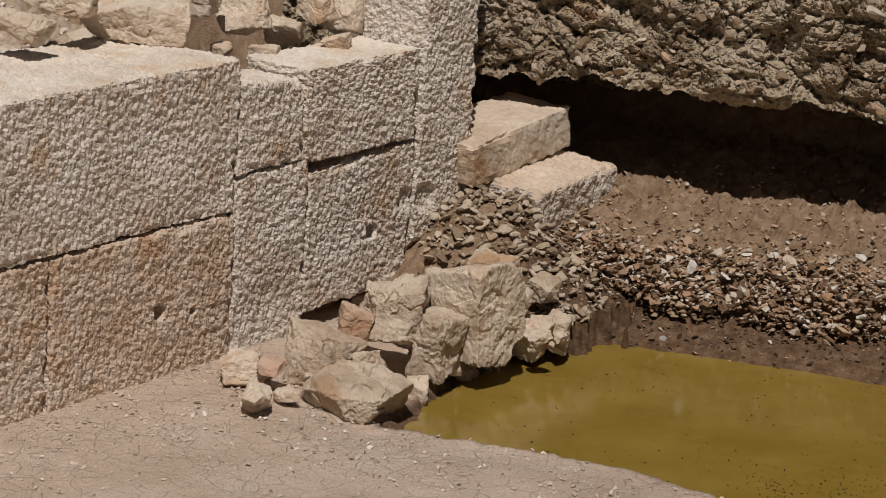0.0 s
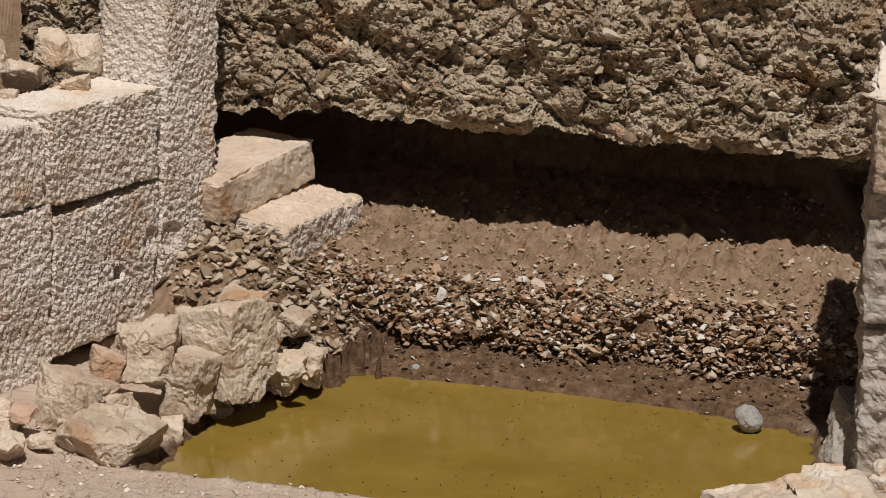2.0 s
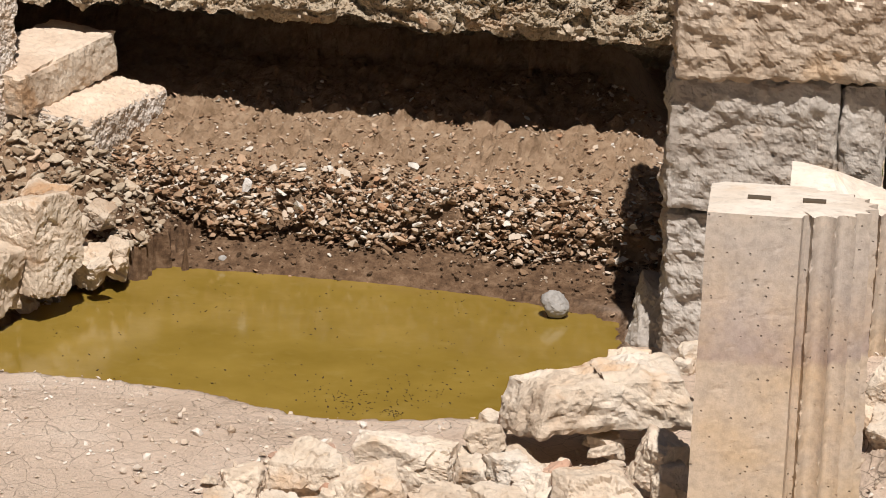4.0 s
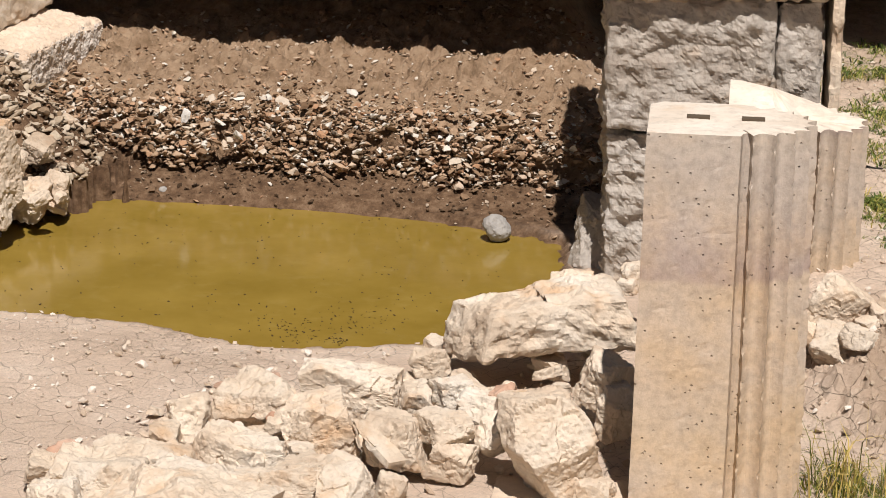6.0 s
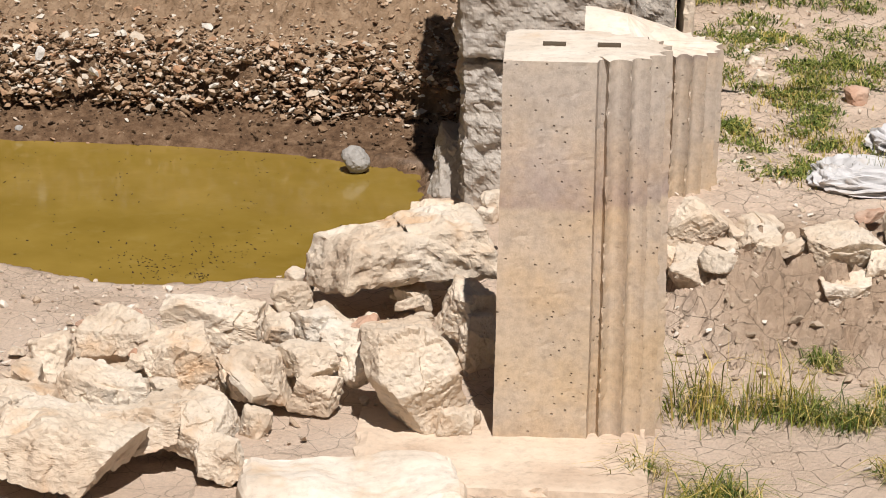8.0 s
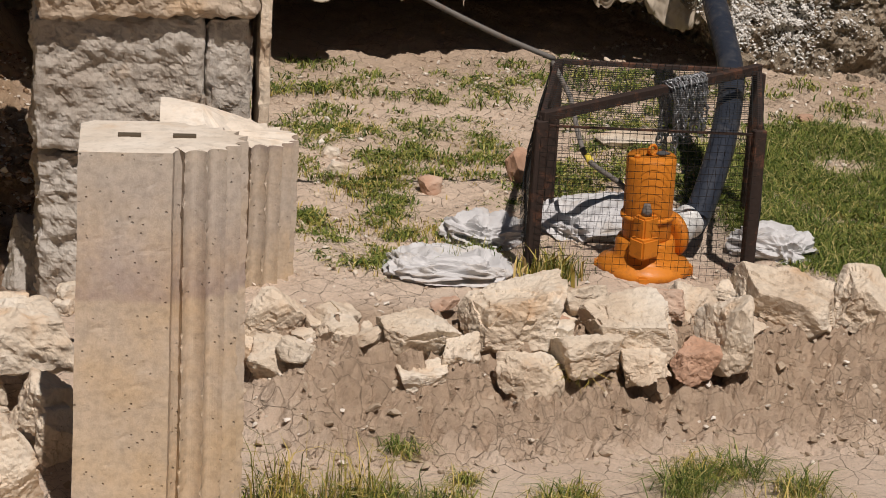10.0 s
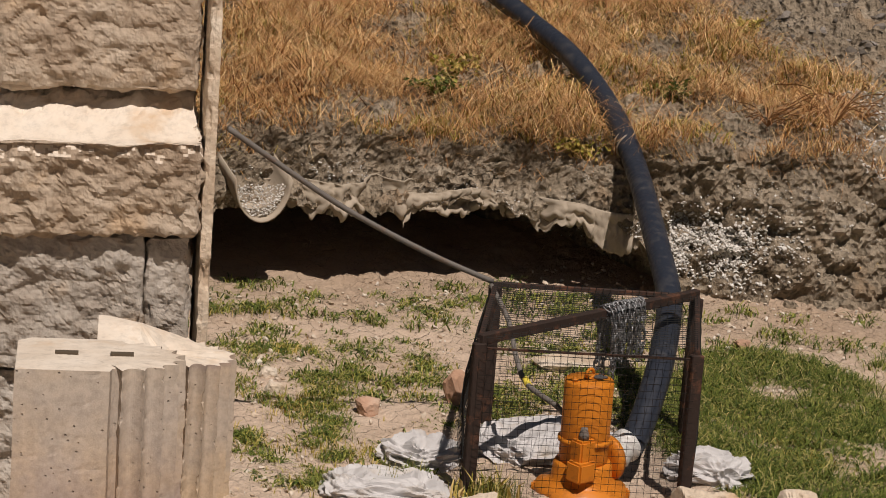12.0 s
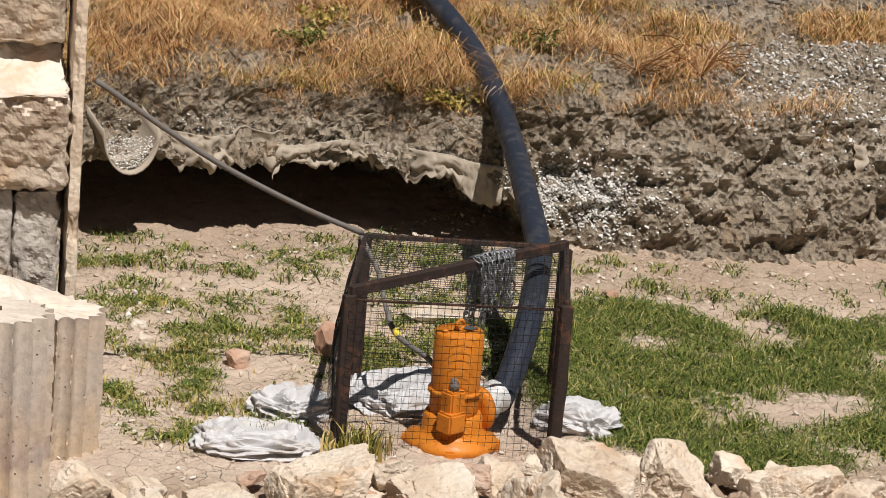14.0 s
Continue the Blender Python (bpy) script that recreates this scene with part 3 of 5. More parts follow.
put("bank", bank_sheet("bank", M_HILL, 4.9, 16.0, 640, hill_prof, 0.075, 20.0, 0.06), kind="structure",
    label="eroded grey earth bank with a dark undercut", category="bank")


# ---- long wall of pecked blocks ----
WALL_M = pose(-2.33, 15.06, 0, 0, 0, math.degrees(math.atan2(0.823, 0.568)))


def wall_block(name, s0, s1, z0, z1, depth, seed, label, amp=0.012, front=0.0, shape=None, material=None, parent=None, res=0.0125, top=None, peck=(38.0, 0.008)):
    """A block of the wall between s0 and s1 along it; its face stands at front."""
    me = block_mesh(name, (s1 - s0, depth, z1 - z0), material or M_WALL, res, 0.018, amp, 26.0, seed, shape, 0.012, top, peck)
    return put(name, me, parent, WALL_M @ pose((s0 + s1) / 2, depth / 2 - front, z0), label, "stone block", "blocks of the long wall")


def slope_top(width, drop_left, drop_right, height):
    """Lowers the top edge towards one end."""
    def f(o):
        t = o.x / width + 0.5
        k = max(0.0, (o.z - height * 0.4) / (height * 0.6))
        o.z -= k * (drop_left * (1 - t) + drop_right * t)
        return o
    return f


def holes(spots, then=None):
    """Sinks round holes into a block's face; spots: x, z, radius, depth."""
    def f(o):
        if then:
            o = then(o)
        if o.y < -0.15:
            for hx, hz, hr, hd in spots:
                t = 1 - math.hypot(o.x - hx, (o.z - hz) * 1.1) / hr
                if t > 0:
                    o.y += hd * min(1.0, t * 2.5)
        return o
    return f


wall_block("stone_block", -1.6, 1.925, 0.885, 1.80, 0.95, 1, "large grey pecked limestone block with a pale flat top", top=M_PALE_TOPLIT)
wall_block("stone_block", 1.94, 2.54, 1.10, 1.63, 0.42, 2, "small grey pecked block with a pale top", shape=slope_top(0.6, -0.02, 0.03, 0.53), top=M_PALE_TOPLIT)
wall_block("stone_block", 2.555, 3.70, 1.07, 1.76, 0.5, 3, "grey pecked block with a broken rounded top corner", front=0.01, shape=slope_top(1.15, 0.10, 0.10, 0.69), top=M_PALE_TOPLIT)
wall_block("stone_block", -1.6, 0.36, -0.25, 0.87, 0.8, 4, "brown-stained pecked block at ground level", material=M_WALLB)
wall_block("stone_block", 0.37, 1.93, -0.25, 0.875, 0.8, 5, "orange-stained pecked block with two drilled holes", front=0.012, material=M_WALLB, shape=holes([(0.141, 0.643, 0.055, 0.12), (0.428, 0.607, 0.03, 0.08)]))
wall_block("stone_block", 1.945, 2.63, -0.05, 1.09, 0.6, 6, "grey pecked block of the lower course")
wall_block("stone_block", 2.64, 3.72, 0.12, 1.055, 0.6, 7, "grey pecked block with a broken lower corner", shape=holes([(0.134, 0.405, 0.06, 0.12), (0.48, 0.56, 0.10, 0.025)], slope_top(1.08, 0.05, 0.0, 0.93)))
wall_block("stone_pillar", 3.73, 4.31, 0.22, 3.1, 0.55, 8, "tall upright grey pecked stone pillar", front=0.02, shape=holes([(-0.18, 0.44, 0.12, 0.03), (-0.24, 0.0, 0.2, 0.06)]))
# smooth plinth below the pillar
wall_block("plinth_stone", 3.45, 4.25, 0.05, 0.21, 0.5, 9, "smooth worn plinth stone under the pillar", 0.004, 0.015, peck=None)
# blocks beyond the pillar
put("stone_block", block_mesh("stone_block", (1.15, 0.55, 0.30), M_ROCKL, 0.03, 0.02, 0.010, 18, 11, None, 0.02, M_DUSTY), None,
    WALL_M @ pose(4.75, 0.12, 0.74, 0, -6, 0), "long flat pale block with a smooth light top", "stone block", "blocks of the long wall")
put("stone_block", block_mesh("stone_block", (0.95, 0.45, 0.52), M_WALL, 0.016, 0.02, 0.012, 18, 12, None, 0.02, M_DUSTY, (27.0, 0.011)), None,
    WALL_M @ pose(4.90, -0.26, 0.22, 4, -3, 2), "squared grey pecked block set in the earth", "stone block", "blocks of the long wall")

# ---- fluted pillar ----
def flute_outline(r, n, depth):
    """Half-round shaft with n flutes, from -90 to 90 degrees."""
    out = []
    for i in range(n * 10 + 1):
        a = -math.pi / 2 + math.pi * i / (n * 10)
        ph = (i % 10) / 10
        cut = depth * math.sin(math.pi * ph) ** 0.7 if 0 < ph < 1 else 0.0
        out.append(((r - cut) * math.cos(a), (r - cut) * math.sin(a)))
    return out


def fluted_pier(name, body, radius, height, seed, top=None):
    """A pier with a fillet and a fluted half column on one end."""
    w, dep = body
    half = flute_outline(radius, 9, radius * 0.17)
    ring = [(-w + (w - 0.055) * i / 14, -dep / 2) for i in range(15)] + [ (-0.045, -dep / 2 + 0.05), (-0.03, -dep / 2 + 0.065), (-0.012, -dep / 2 + 0.06), (0.0, -dep / 2 + 0.02)]
    ring += [(x, y) for x, y in half]
    ring += [(0.0, dep / 2 - 0.03), (-0.05, dep / 2), (-w * 0.5, dep / 2), (-w + 0.06, dep / 2)] + [(-w, dep * (0.4 - 0.1 * i)) for i in range(9)]
    n, levels = len(ring), int(height / 0.018)
    verts, faces = [], []
    for j in range(levels + 1):
        zz = height * j / levels
        taper = 1.0 + 0.035 * (1 - j / levels)
        for x, y in ring:
            p = Vector((x * taper, y * taper, zz))
            d = Vector((x + w / 2, y, 0)).normalized()
            c = max(0.0, noise.noise(p * 21 + Vector((seed, 0, 0))) - 0.38) * 0.012
            arris = 0.026 * max(0.0, noise.noise(p * 26 + Vector((seed, 3, 0))) - 0.05) if x > -0.06 and abs(math.hypot(x, y) - radius) < 0.004 else 0.0
            q = p - d * (arris + c * (1.6 if j >= levels - 1 else 1.0)) + d * noise.noise(p * 3) * 0.006
            if j == levels and top:
                q.z += top(q.x, q.y)
            verts.append(q)
    for j in range(levels):
        for i in range(n):
            a, b = j * n + i, j * n + (i + 1) % n
            faces.append([a, b, b + n, a + n])
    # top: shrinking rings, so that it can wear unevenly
    base = levels * n
    cx, cy = -w * 0.35, 0.0
    last = base
    for s in (0.8, 0.55, 0.28):
        start = len(verts)
        for i in range(n):
            q = Vector(verts[base + i])
            q.x, q.y = cx + (q.x - cx) * s, cy + (q.y - cy) * s
            q.z += 0.006 * noise.noise(q * 9) + 0.004
            verts.append(q)
        for i in range(n):
            faces.append([last + i, last + (i + 1) % n, start + (i + 1) % n, start + i])
        last = start
    faces.append([last + i for i in range(n)])
    me = mesh_of(name, verts, faces, M_COL)
    # the top's lighter colour paints in light falling from above
    me.materials.append(M_PALE_TOPLIT)
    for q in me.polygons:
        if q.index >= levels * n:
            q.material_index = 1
    return me


COL_M = pose(3.70, 12.40, -0.01, -1.2, -1.0, -15.5)
fluted = put("fluted_pillar", None, None, COL_M, "cream marble pillar stump with flutes, tide stains and two dowel holes", "pillar")
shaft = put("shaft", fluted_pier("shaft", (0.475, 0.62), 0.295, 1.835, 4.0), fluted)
# dowel holes: thin dark boxes on the top, a hole's shade as colour
for dx in (-0.25, 0.0):
    bm = bmesh.new()
    bmesh.ops.create_cube(bm, size=1.0, matrix=Matrix.Translation((dx, 0.0, 1.842)) @ Matrix.Diagonal((0.105, 0.05, 0.012, 1)))
    part("dowel_hole", bm, M_HOLE, fluted, "dark rectangular plate standing in for a dowel hole")


def torn_top(x, y):
    return max(0.0, 0.12 * (-x - 0.02) / 0.5 + 0.13 * y) + 0.02 * noise.noise((x * 9, y * 9, 2))


stump = put("fluted_stump", None, None, pose(4.79, 14.93, 0.22, 0, 0, -16), "broken fluted marble stump with a slanting split top", "column stump")
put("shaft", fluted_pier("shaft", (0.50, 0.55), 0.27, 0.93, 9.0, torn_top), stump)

# ---- ashlar pier ----
PIER_M = pose(3.80, 15.75, 0, 0, -1.8, -13) @ pose(-3.80, -15.75, 0)


def pier_block(x0, x1, z0, z1, y0, depth, seed, label, amp=0.02, shape=None, big=0.03, name="ashlar_block", material=None, top=None, boss=0.030):
    me = block_mesh(name, (x1 - x0, depth, z1 - z0), material or M_PIER, 0.014, 0.02, amp * 0.6, 13.0, seed, shape, big, top, None, boss)
    return put(name, me, None, PIER_M @ pose((x0 + x1) / 2, y0 + depth / 2, z0), label, "stone block", "blocks of the pier")


def bevel_top(o):
    """The front upper edge is broken away to a slope."""
    if o.z > 0.52:
        t = max(0.0, min(1.0, (0.34 + o.y) / 0.42))
        o.z = 0.52 + (o.z - 0.52) * t + 0.02 * noise.noise(o * 5)
    return o


pier_block(3.82, 5.0, -0.25, 0.865, 15.74, 0.8, 21, "rough broken base block of the pier", 0.04, None, 0.03)
pier_block(3.81, 4.755, 0.88, 1.665, 15.68, 0.8, 22, "grey rough-faced ashlar block with a smooth margin", 0.018)
pier_block(4.775, 5.02, 0.88, 1.665, 15.69, 0.8, 23, "narrow rough-faced ashlar block")
pier_block(3.83, 5.05, 1.69, 2.44, 15.58, 0.90, 24, "large bossed tan ashlar block with a pale sloping top", 0.035, bevel_top, 0.03, material=M_TAN, top=M_PALE_TOPLIT)
pier_block(3.92, 5.05, 2.46, 3.25, 15.86, 0.6, 25, "pitted tan ashlar block of the upper course", 0.02, material=M_TAN)
put("edge_slab", block_mesh("edge_slab", (0.07, 0.5, 2.6), M_ROCKL, 0.035, 0.012, 0.005, 12, 26), None, PIER_M @ pose(5.09, 15.95, 0.70, 0, 1.0, 0),
    "thin upright pale slab along the pier's edge", "stone slab")

# ---- rubble ----
def rubble(rows, material, seed, group, flat=0.42, alt=None, words="angular pale limestone rock in the rubble heap", grow=1.0, rough=0.06, deep=1.15):
    """Rocks by place, width and height; each stands a little into the heap."""
    for i, (x, y, zz, w, h) in enumerate(rows):
        rng = np.random.default_rng(seed + i)
        m = alt if alt and rng.random() < 0.14 else material
        w, h = w * grow, h * grow
        size = (w, 0.5 * (w + h) * rng.uniform(0.95, 1.2), h * deep)
        me = rock_mesh("rock", size, m, seed + i, 6 if w > 0.42 else 5 if w > 0.2 else 4, 9, rough, flat)
        put("rock", me, None, pose(x, y, zz - h * (deep - 1.0) * 0.5, rng.uniform(-16, 16), rng.uniform(-14, 14), -16 + rng.uniform(-22, 22)),
            ("small " if w < 0.22 else "large " if w > 0.5 else "") + words, "rock", group)


HEAP_A = [
    (2.83, 12.51, 0.28, 0.50, 0.54),
    (3.26, 13.22, 0.32, 0.32, 0.32),
    (3.28, 13.09, 0.22, 0.24, 0.29),
    (2.47, 13.13, 0.30, 0.26, 0.16),
    (2.58, 13.00, 0.28, 0.20, 0.15),
    (2.48, 13.76, 0.22, 0.24, 0.18),
    (2.37, 12.76, 0.26, 0.29, 0.17),
    (2.40, 12.68, 0.12, 0.27, 0.19),
    (2.60, 12.78, 0.22, 0.19, 0.22),
    (2.30, 13.20, 0.25, 0.17, 0.17),
    (2.14, 12.79, 0.20, 0.31, 0.25),
    (2.04, 13.62, 0.16, 0.55, 0.31),
    (2.70, 13.02, 0.30, 0.15, 0.14),
    (2.72, 14.26, 0.16, 0.21, 0.18),
    (2.98, 12.32, 0.08, 0.20, 0.16),
    (2.62, 14.45, 0.05, 0.18, 0.14),
]
HEAP_B = [
    (1.55, 13.55, 0.14, 0.48, 0.27),
    (1.80, 12.97, 0.20, 0.43, 0.31),
    (1.21, 13.33, 0.12, 0.28, 0.25),
    (1.66, 12.59, 0.22, 0.16, 0.12),
    (1.55, 12.65, 0.20, 0.14, 0.11),
    (1.33, 12.74, 0.16, 0.45, 0.25),
    (0.93, 12.62, 0.14, 0.55, 0.25),
    (0.62, 12.71, 0.10, 0.32, 0.21),
    (1.02, 12.12, 0.20, 0.66, 0.28),
    (1.48, 12.19, 0.20, 0.49, 0.23),
    (1.81, 12.31, 0.18, 0.39, 0.22),
    (2.07, 12.47, 0.08, 0.16, 0.16),
    (3.54, 15.35, 0.10, 0.26, 0.16),
    (3.75, 14.77, 0.35, 0.14, 0.12),
    (3.70, 14.68, 0.30, 0.12, 0.09),
]
HEAP_C = [
    (1.15, 12.03, 0.22, 0.83, 0.30),
    (0.73, 12.41, 0.18, 0.41, 0.21),
    (0.52, 12.19, 0.16, 0.36, 0.23),
    (1.71, 12.25, 0.20, 0.49, 0.23),
    (3.03, 12.38, 0.06, 0.21, 0.15),
    (1.83, 11.99, 0.12, 0.30, 0.18),
    (0.49, 12.73, 0.12, 0.24, 0.16),
    (1.48, 12.66, 0.20, 0.29, 0.13),
]
ROW_A = [
    (4.68, 13.99, 0.42, 0.34, 0.30),
    (4.61, 13.71, 0.26, 0.31, 0.24),
    (5.33, 13.60, 0.44, 0.46, 0.24),
    (5.27, 13.35, 0.26, 0.28, 0.15),
    (5.50, 13.41, 0.36, 0.25, 0.21),
    (5.84, 13.58, 0.50, 0.60, 0.37),
    (5.80, 13.20, 0.30, 0.37, 0.18),
    (6.13, 13.22, 0.38, 0.34, 0.21),
    (6.46, 13.38, 0.46, 0.47, 0.35),
    (6.34, 13.78, 0.50, 0.25, 0.16),
    (6.71, 13.12, 0.34, 0.25, 0.25),
    (6.40, 13.09, 0.34, 0.27, 0.18),
    (6.05, 13.40, 0.42, 0.16, 0.18),
    (6.75, 13.60, 0.50, 0.25, 0.16),
    (6.91, 13.12, 0.46, 0.33, 0.42),
    (5.05, 13.62, 0.36, 0.22, 0.13),
    (4.94, 13.75, 0.40, 0.21, 0.12),
]
ROW_B = [
    (7.47, 13.61, 0.46, 0.67, 0.34),
    (7.96, 13.53, 0.46, 0.43, 0.35),
    (8.38, 13.62, 0.44, 0.23, 0.19),
    (8.57, 13.32, 0.42, 0.59, 0.24),
    (8.90, 13.20, 0.40, 0.38, 0.16),
    (6.95, 13.69, 0.46, 0.26, 0.19),
    (7.26, 13.83, 0.45, 0.19, 0.13),
    (7.82, 13.74, 0.45, 0.19, 0.13),
    (8.90, 13.45, 0.42, 0.23, 0.13),
]
LEFT_A = [
    (-1.09, 16.13, 0.10, 0.34, 0.26),
    (-0.68, 16.35, 0.16, 0.61, 0.43),
    (-0.43, 15.98, 0.02, 0.66, 0.44),
    (-0.25, 16.65, 0.36, 0.50, 0.50),
    (0.01, 16.57, 0.22, 0.28, 0.48),
    (0.22, 16.87, 0.36, 0.51, 0.63),
    (-0.48, 16.58, 0.30, 0.27, 0.24),
    (0.11, 16.97, -0.08, 0.43, 0.18),
    (0.54, 17.33, 0.06, 0.39, 0.30),
    (0.74, 17.40, 0.08, 0.23, 0.26),
    (0.30, 17.28, 0.50, 0.38, 0.21),
    (0.63, 17.57, 0.30, 0.25, 0.18),
    (-0.43, 16.40, 0.10, 0.30, 0.20),
    (-0.10, 16.40, -0.05, 0.20, 0.20),
    (0.00, 16.99, 0.45, 0.31, 0.14),
    (0.46, 17.33, 0.28, 0.24, 0.21),
]
LEFT_T = [
    (-1.89, 17.05, 1.92, 0.69, 0.30),
    (-1.10, 18.09, 1.72, 0.29, 0.20),
    (-1.35, 17.97, 1.85, 0.39, 0.25),
    (-0.75, 18.39, 1.80, 0.38, 0.23),
    (-2.44, 16.22, 2.00, 0.34, 0.15),
    (-0.90, 18.07, 1.90, 0.28, 0.18),
    (-0.45, 18.58, 1.75, 0.22, 0.15),
    (-1.45, 17.67, 1.65, 0.17, 0.10),
    (-1.17, 17.63, 1.66, 0.21, 0.09),
    (-2.27, 16.68, 2.10, 0.46, 0.20),
    (-1.64, 17.60, 2.00, 0.42, 0.21),
    (-0.74, 17.92, 1.70, 0.21, 0.09),
]
rubble(HEAP_A, M_PALE, 100, "rubble heap", 0.33, alt=M_RED)
rubble(HEAP_B, M_PALE, 140, "rubble heap", 0.33)
rubble(HEAP_C, M_PALE, 180, "rubble heap")
rubble(ROW_A, M_PALE, 220, "rubble row", 0.3, alt=M_RED, deep=1.1, grow=1.05, words="pale limestone rock of the rubble row")
rubble(ROW_B, M_PALE, 260, "rubble row", 0.3, deep=1.1, grow=1.08, words="pale limestone rock of the rubble row")
rubble(LEFT_A, M_ROCKL, 300, "foundation rocks", alt=M_REDW, grow=0.88, rough=0.07, deep=1.1, words="weathered limestone boulder at the wall's foot")
rubble(LEFT_T, M_PALE, 340, "fill stones", words="pale broken stone on the earth fill")
def shear(o):
    """Slanting, uneven ends."""
    o.x += 0.25 * (o.z - 0.13) * (1 if o.x < 0 else -1) - 0.18 * o.y * (1 if o.x < 0 else -0.6)
    o.z -= 0.10 * max(0.0, -o.x - 0.1) * (1 if o.z > 0.13 else 0) + 0.06 * max(0.0, o.x)
    return o


put("rock", block_mesh("rock", (0.86, 0.52, 0.27), M_PALE, 0.014, 0.015, 0.014, 9, 31, shear, 0.05, None, None, 0.02), None, pose(3.13, 14.05, 0.20, -7, -4, 5),
    "long flat pale limestone slab on the rubble heap", "rock", "rubble heap")
put("rock", block_mesh("rock", (0.13, 0.34, 0.05), M_PALE, 0.02, 0.012, 0.006, 9, 32, None, 0.01), None, pose(2.02, 12.68, 0.20, 24, 6, 34),
    "thin flat stone slab leaning in the rubble", "rock", "rubble heap")
put("rock", rock_mesh("rock", (0.30, 0.40, 0.50), M_PIER, 44, 5, 8, 0.05), None, pose(3.90, 16.28, 0.08, 0, 14, 8),
    "grey boulder beside the pier at the water", "rock", "rubble heap")
put("cobble", rock_mesh("cobble", (0.20, 0.17, 0.16), M_BALL, 9, 4, 9, 0.012, 0.72, blocky=False), None, pose(3.40, 16.86, -0.04, 10, 35, 20), "smooth round grey cobble at the water's edge", "cobble")
put("cobble", rock_mesh("cobble", (0.065, 0.06, 0.05), M_BALL, 10, 3, 4, 0.012, 0.85, blocky=False), None, pose(1.44, 17.90, -0.075), "small grey cobble on the wet mud", "cobble")
put("rock", rock_mesh("rock", (0.06, 0.05, 0.10), M_WHITEST, 11, 3, 8, 0.03), None, pose(1.60, 18.16, 0.34, 0, 15, 0), "small white stone in the gravel bank", "rock")


def fill_rocks(n, seed, x0, x1, line, spread, zlo, zhi, lo, hi, group, words):
    """Smaller rocks that fill the gaps of a heap or a row."""
    rng = np.random.default_rng(seed)
    for i in range(n):
        x = rng.uniform(x0, x1)
        y = line(x) + rng.normal(0, spread)
        w = lo + (hi - lo) * rng.random() ** 1.6
        h = w * rng.uniform(0.35, 0.75)
        zz = max(ground_at(x, y), zlo) + rng.uniform(0.0, zhi - zlo) * 0.5
        put("rock", rock_mesh("rock", (w, w * rng.uniform(0.7, 1.0), h), M_RED if rng.random() < 0.08 else M_PALE, seed + 50 + i, 4, 9, 0.06), None,
            pose(x, y, zz, *rng.uniform(-25, 25, 2), rng.uniform(0, 360)), words, "rock", group)


fill_rocks(95, 700, 4.35, 10.2, lambda x: 13.78 - 0.09 * (x - 5.0), 0.16, 0.25, 0.40, 0.07, 0.26, "rubble row", "small pale rock of the rubble row")
fill_rocks(120, 800, 0.5, 3.4, lambda x: 12.75 + 0.38 * (x - 0.7), 0.38, 0.02, 0.26, 0.07, 0.26, "rubble heap", "small pale rock in the rubble heap")
fill_rocks(22, 900, -1.0, 0.9, lambda x: 16.55 + 0.85 * x, 0.16, 0.0, 0.3, 0.06, 0.2, "foundation rocks", "small broken stone at the wall's foot")
fill_rocks(46, 950, -2.9, -0.2, lambda x: 17.5 + 0.85 * (x + 1.6), 0.28, 1.2, 1.32, 0.10, 0.40, "fill stones", "pale broken stone on the earth fill")
# slab under the fluted pillar, and a white one before it
put("base_slab", block_mesh("base_slab", (1.35, 0.95, 0.10), M_DUSTY, 0.03, 0.015, 0.004, 8, 41, None, 0.01), None, pose(3.14, 12.08, -0.066, 0, 0, -15),
    "worn flat stone slab under the pillar", "stone slab")
put("white_slab", block_mesh("white_slab", (0.95, 0.55, 0.12), M_PALE_TOPLIT, 0.02, 0.03, 0.012, 6, 42, None, 0.05), None, pose(2.36, 11.66, 0.0, 0, 0, -8),
    "pale irregular slab lying on the ground", "stone slab")


# ---- gravel and chips ----
def on_ground(n, seed, x0, x1, y0, y1, keep, lo, hi, power=2.0, lift=0.2):
    rng = np.random.default_rng(seed)
    x, y = rng.uniform(x0, x1, n), rng.uniform(y0, y1, n)
    ok = keep(x, y, rng.random(n))
    x, y = x[ok], y[ok]
    zz = ground_height(x[None], y[None])[0][0]
    s = lo + (hi - lo) * rng.random(len(x)) ** power
    return np.stack([x, y, zz + s * lift, s], 1)


def bank_keep(x, y, r):
    e = bank_e(x, y) + 0.05 * np.sin(x * 7)
    dens = np.interp(e, [0.2, 0.33, 0.40, 0.66, 0.74, 0.80, 0.86, 0.95, 1.4], [0.03, 0.10, 1.0, 1.0, 0.6, 0.85, 0.6, 0.35, 0.2])
    return r < dens


put("bank_gravel", scatter_mesh("bank_gravel", np.concatenate([on_ground(13000, 1, 0.25, 4.6, 16.8, 19.6, bank_keep, 0.016, 0.085, 2.2, 0.2),
    on_ground(3000, 41, 0.35, 4.55, 16.9, 19.0, lambda x, y, r: (bank_e(x, y) > 0.44 + 0.06 * np.sin(x * 5)) & (bank_e(x, y) < 0.68 + 0.08 * np.sin(x * 3)) & (r < 0.85), 0.05, 0.14, 2.0, 0.15)]), M_GRAVEL, 1, 1, (1.0, 0.75, 0.4)), kind="stuff",
    label="loose angular brown gravel layered in the bank", category="gravel")
rng = np.random.default_rng(77)
rows = []
n = 5600
x, t = rng.uniform(0.40, 4.5, n), rng.random(n) ** 0.8
zz = -0.01 + 0.44 * t
e = np.interp(zz, [-0.02, 0.03, 0.07, 0.29, 0.41, 0.47], [0.24, 0.32, 0.36, 0.44, 0.62, 0.85])
one = np.ones(n)
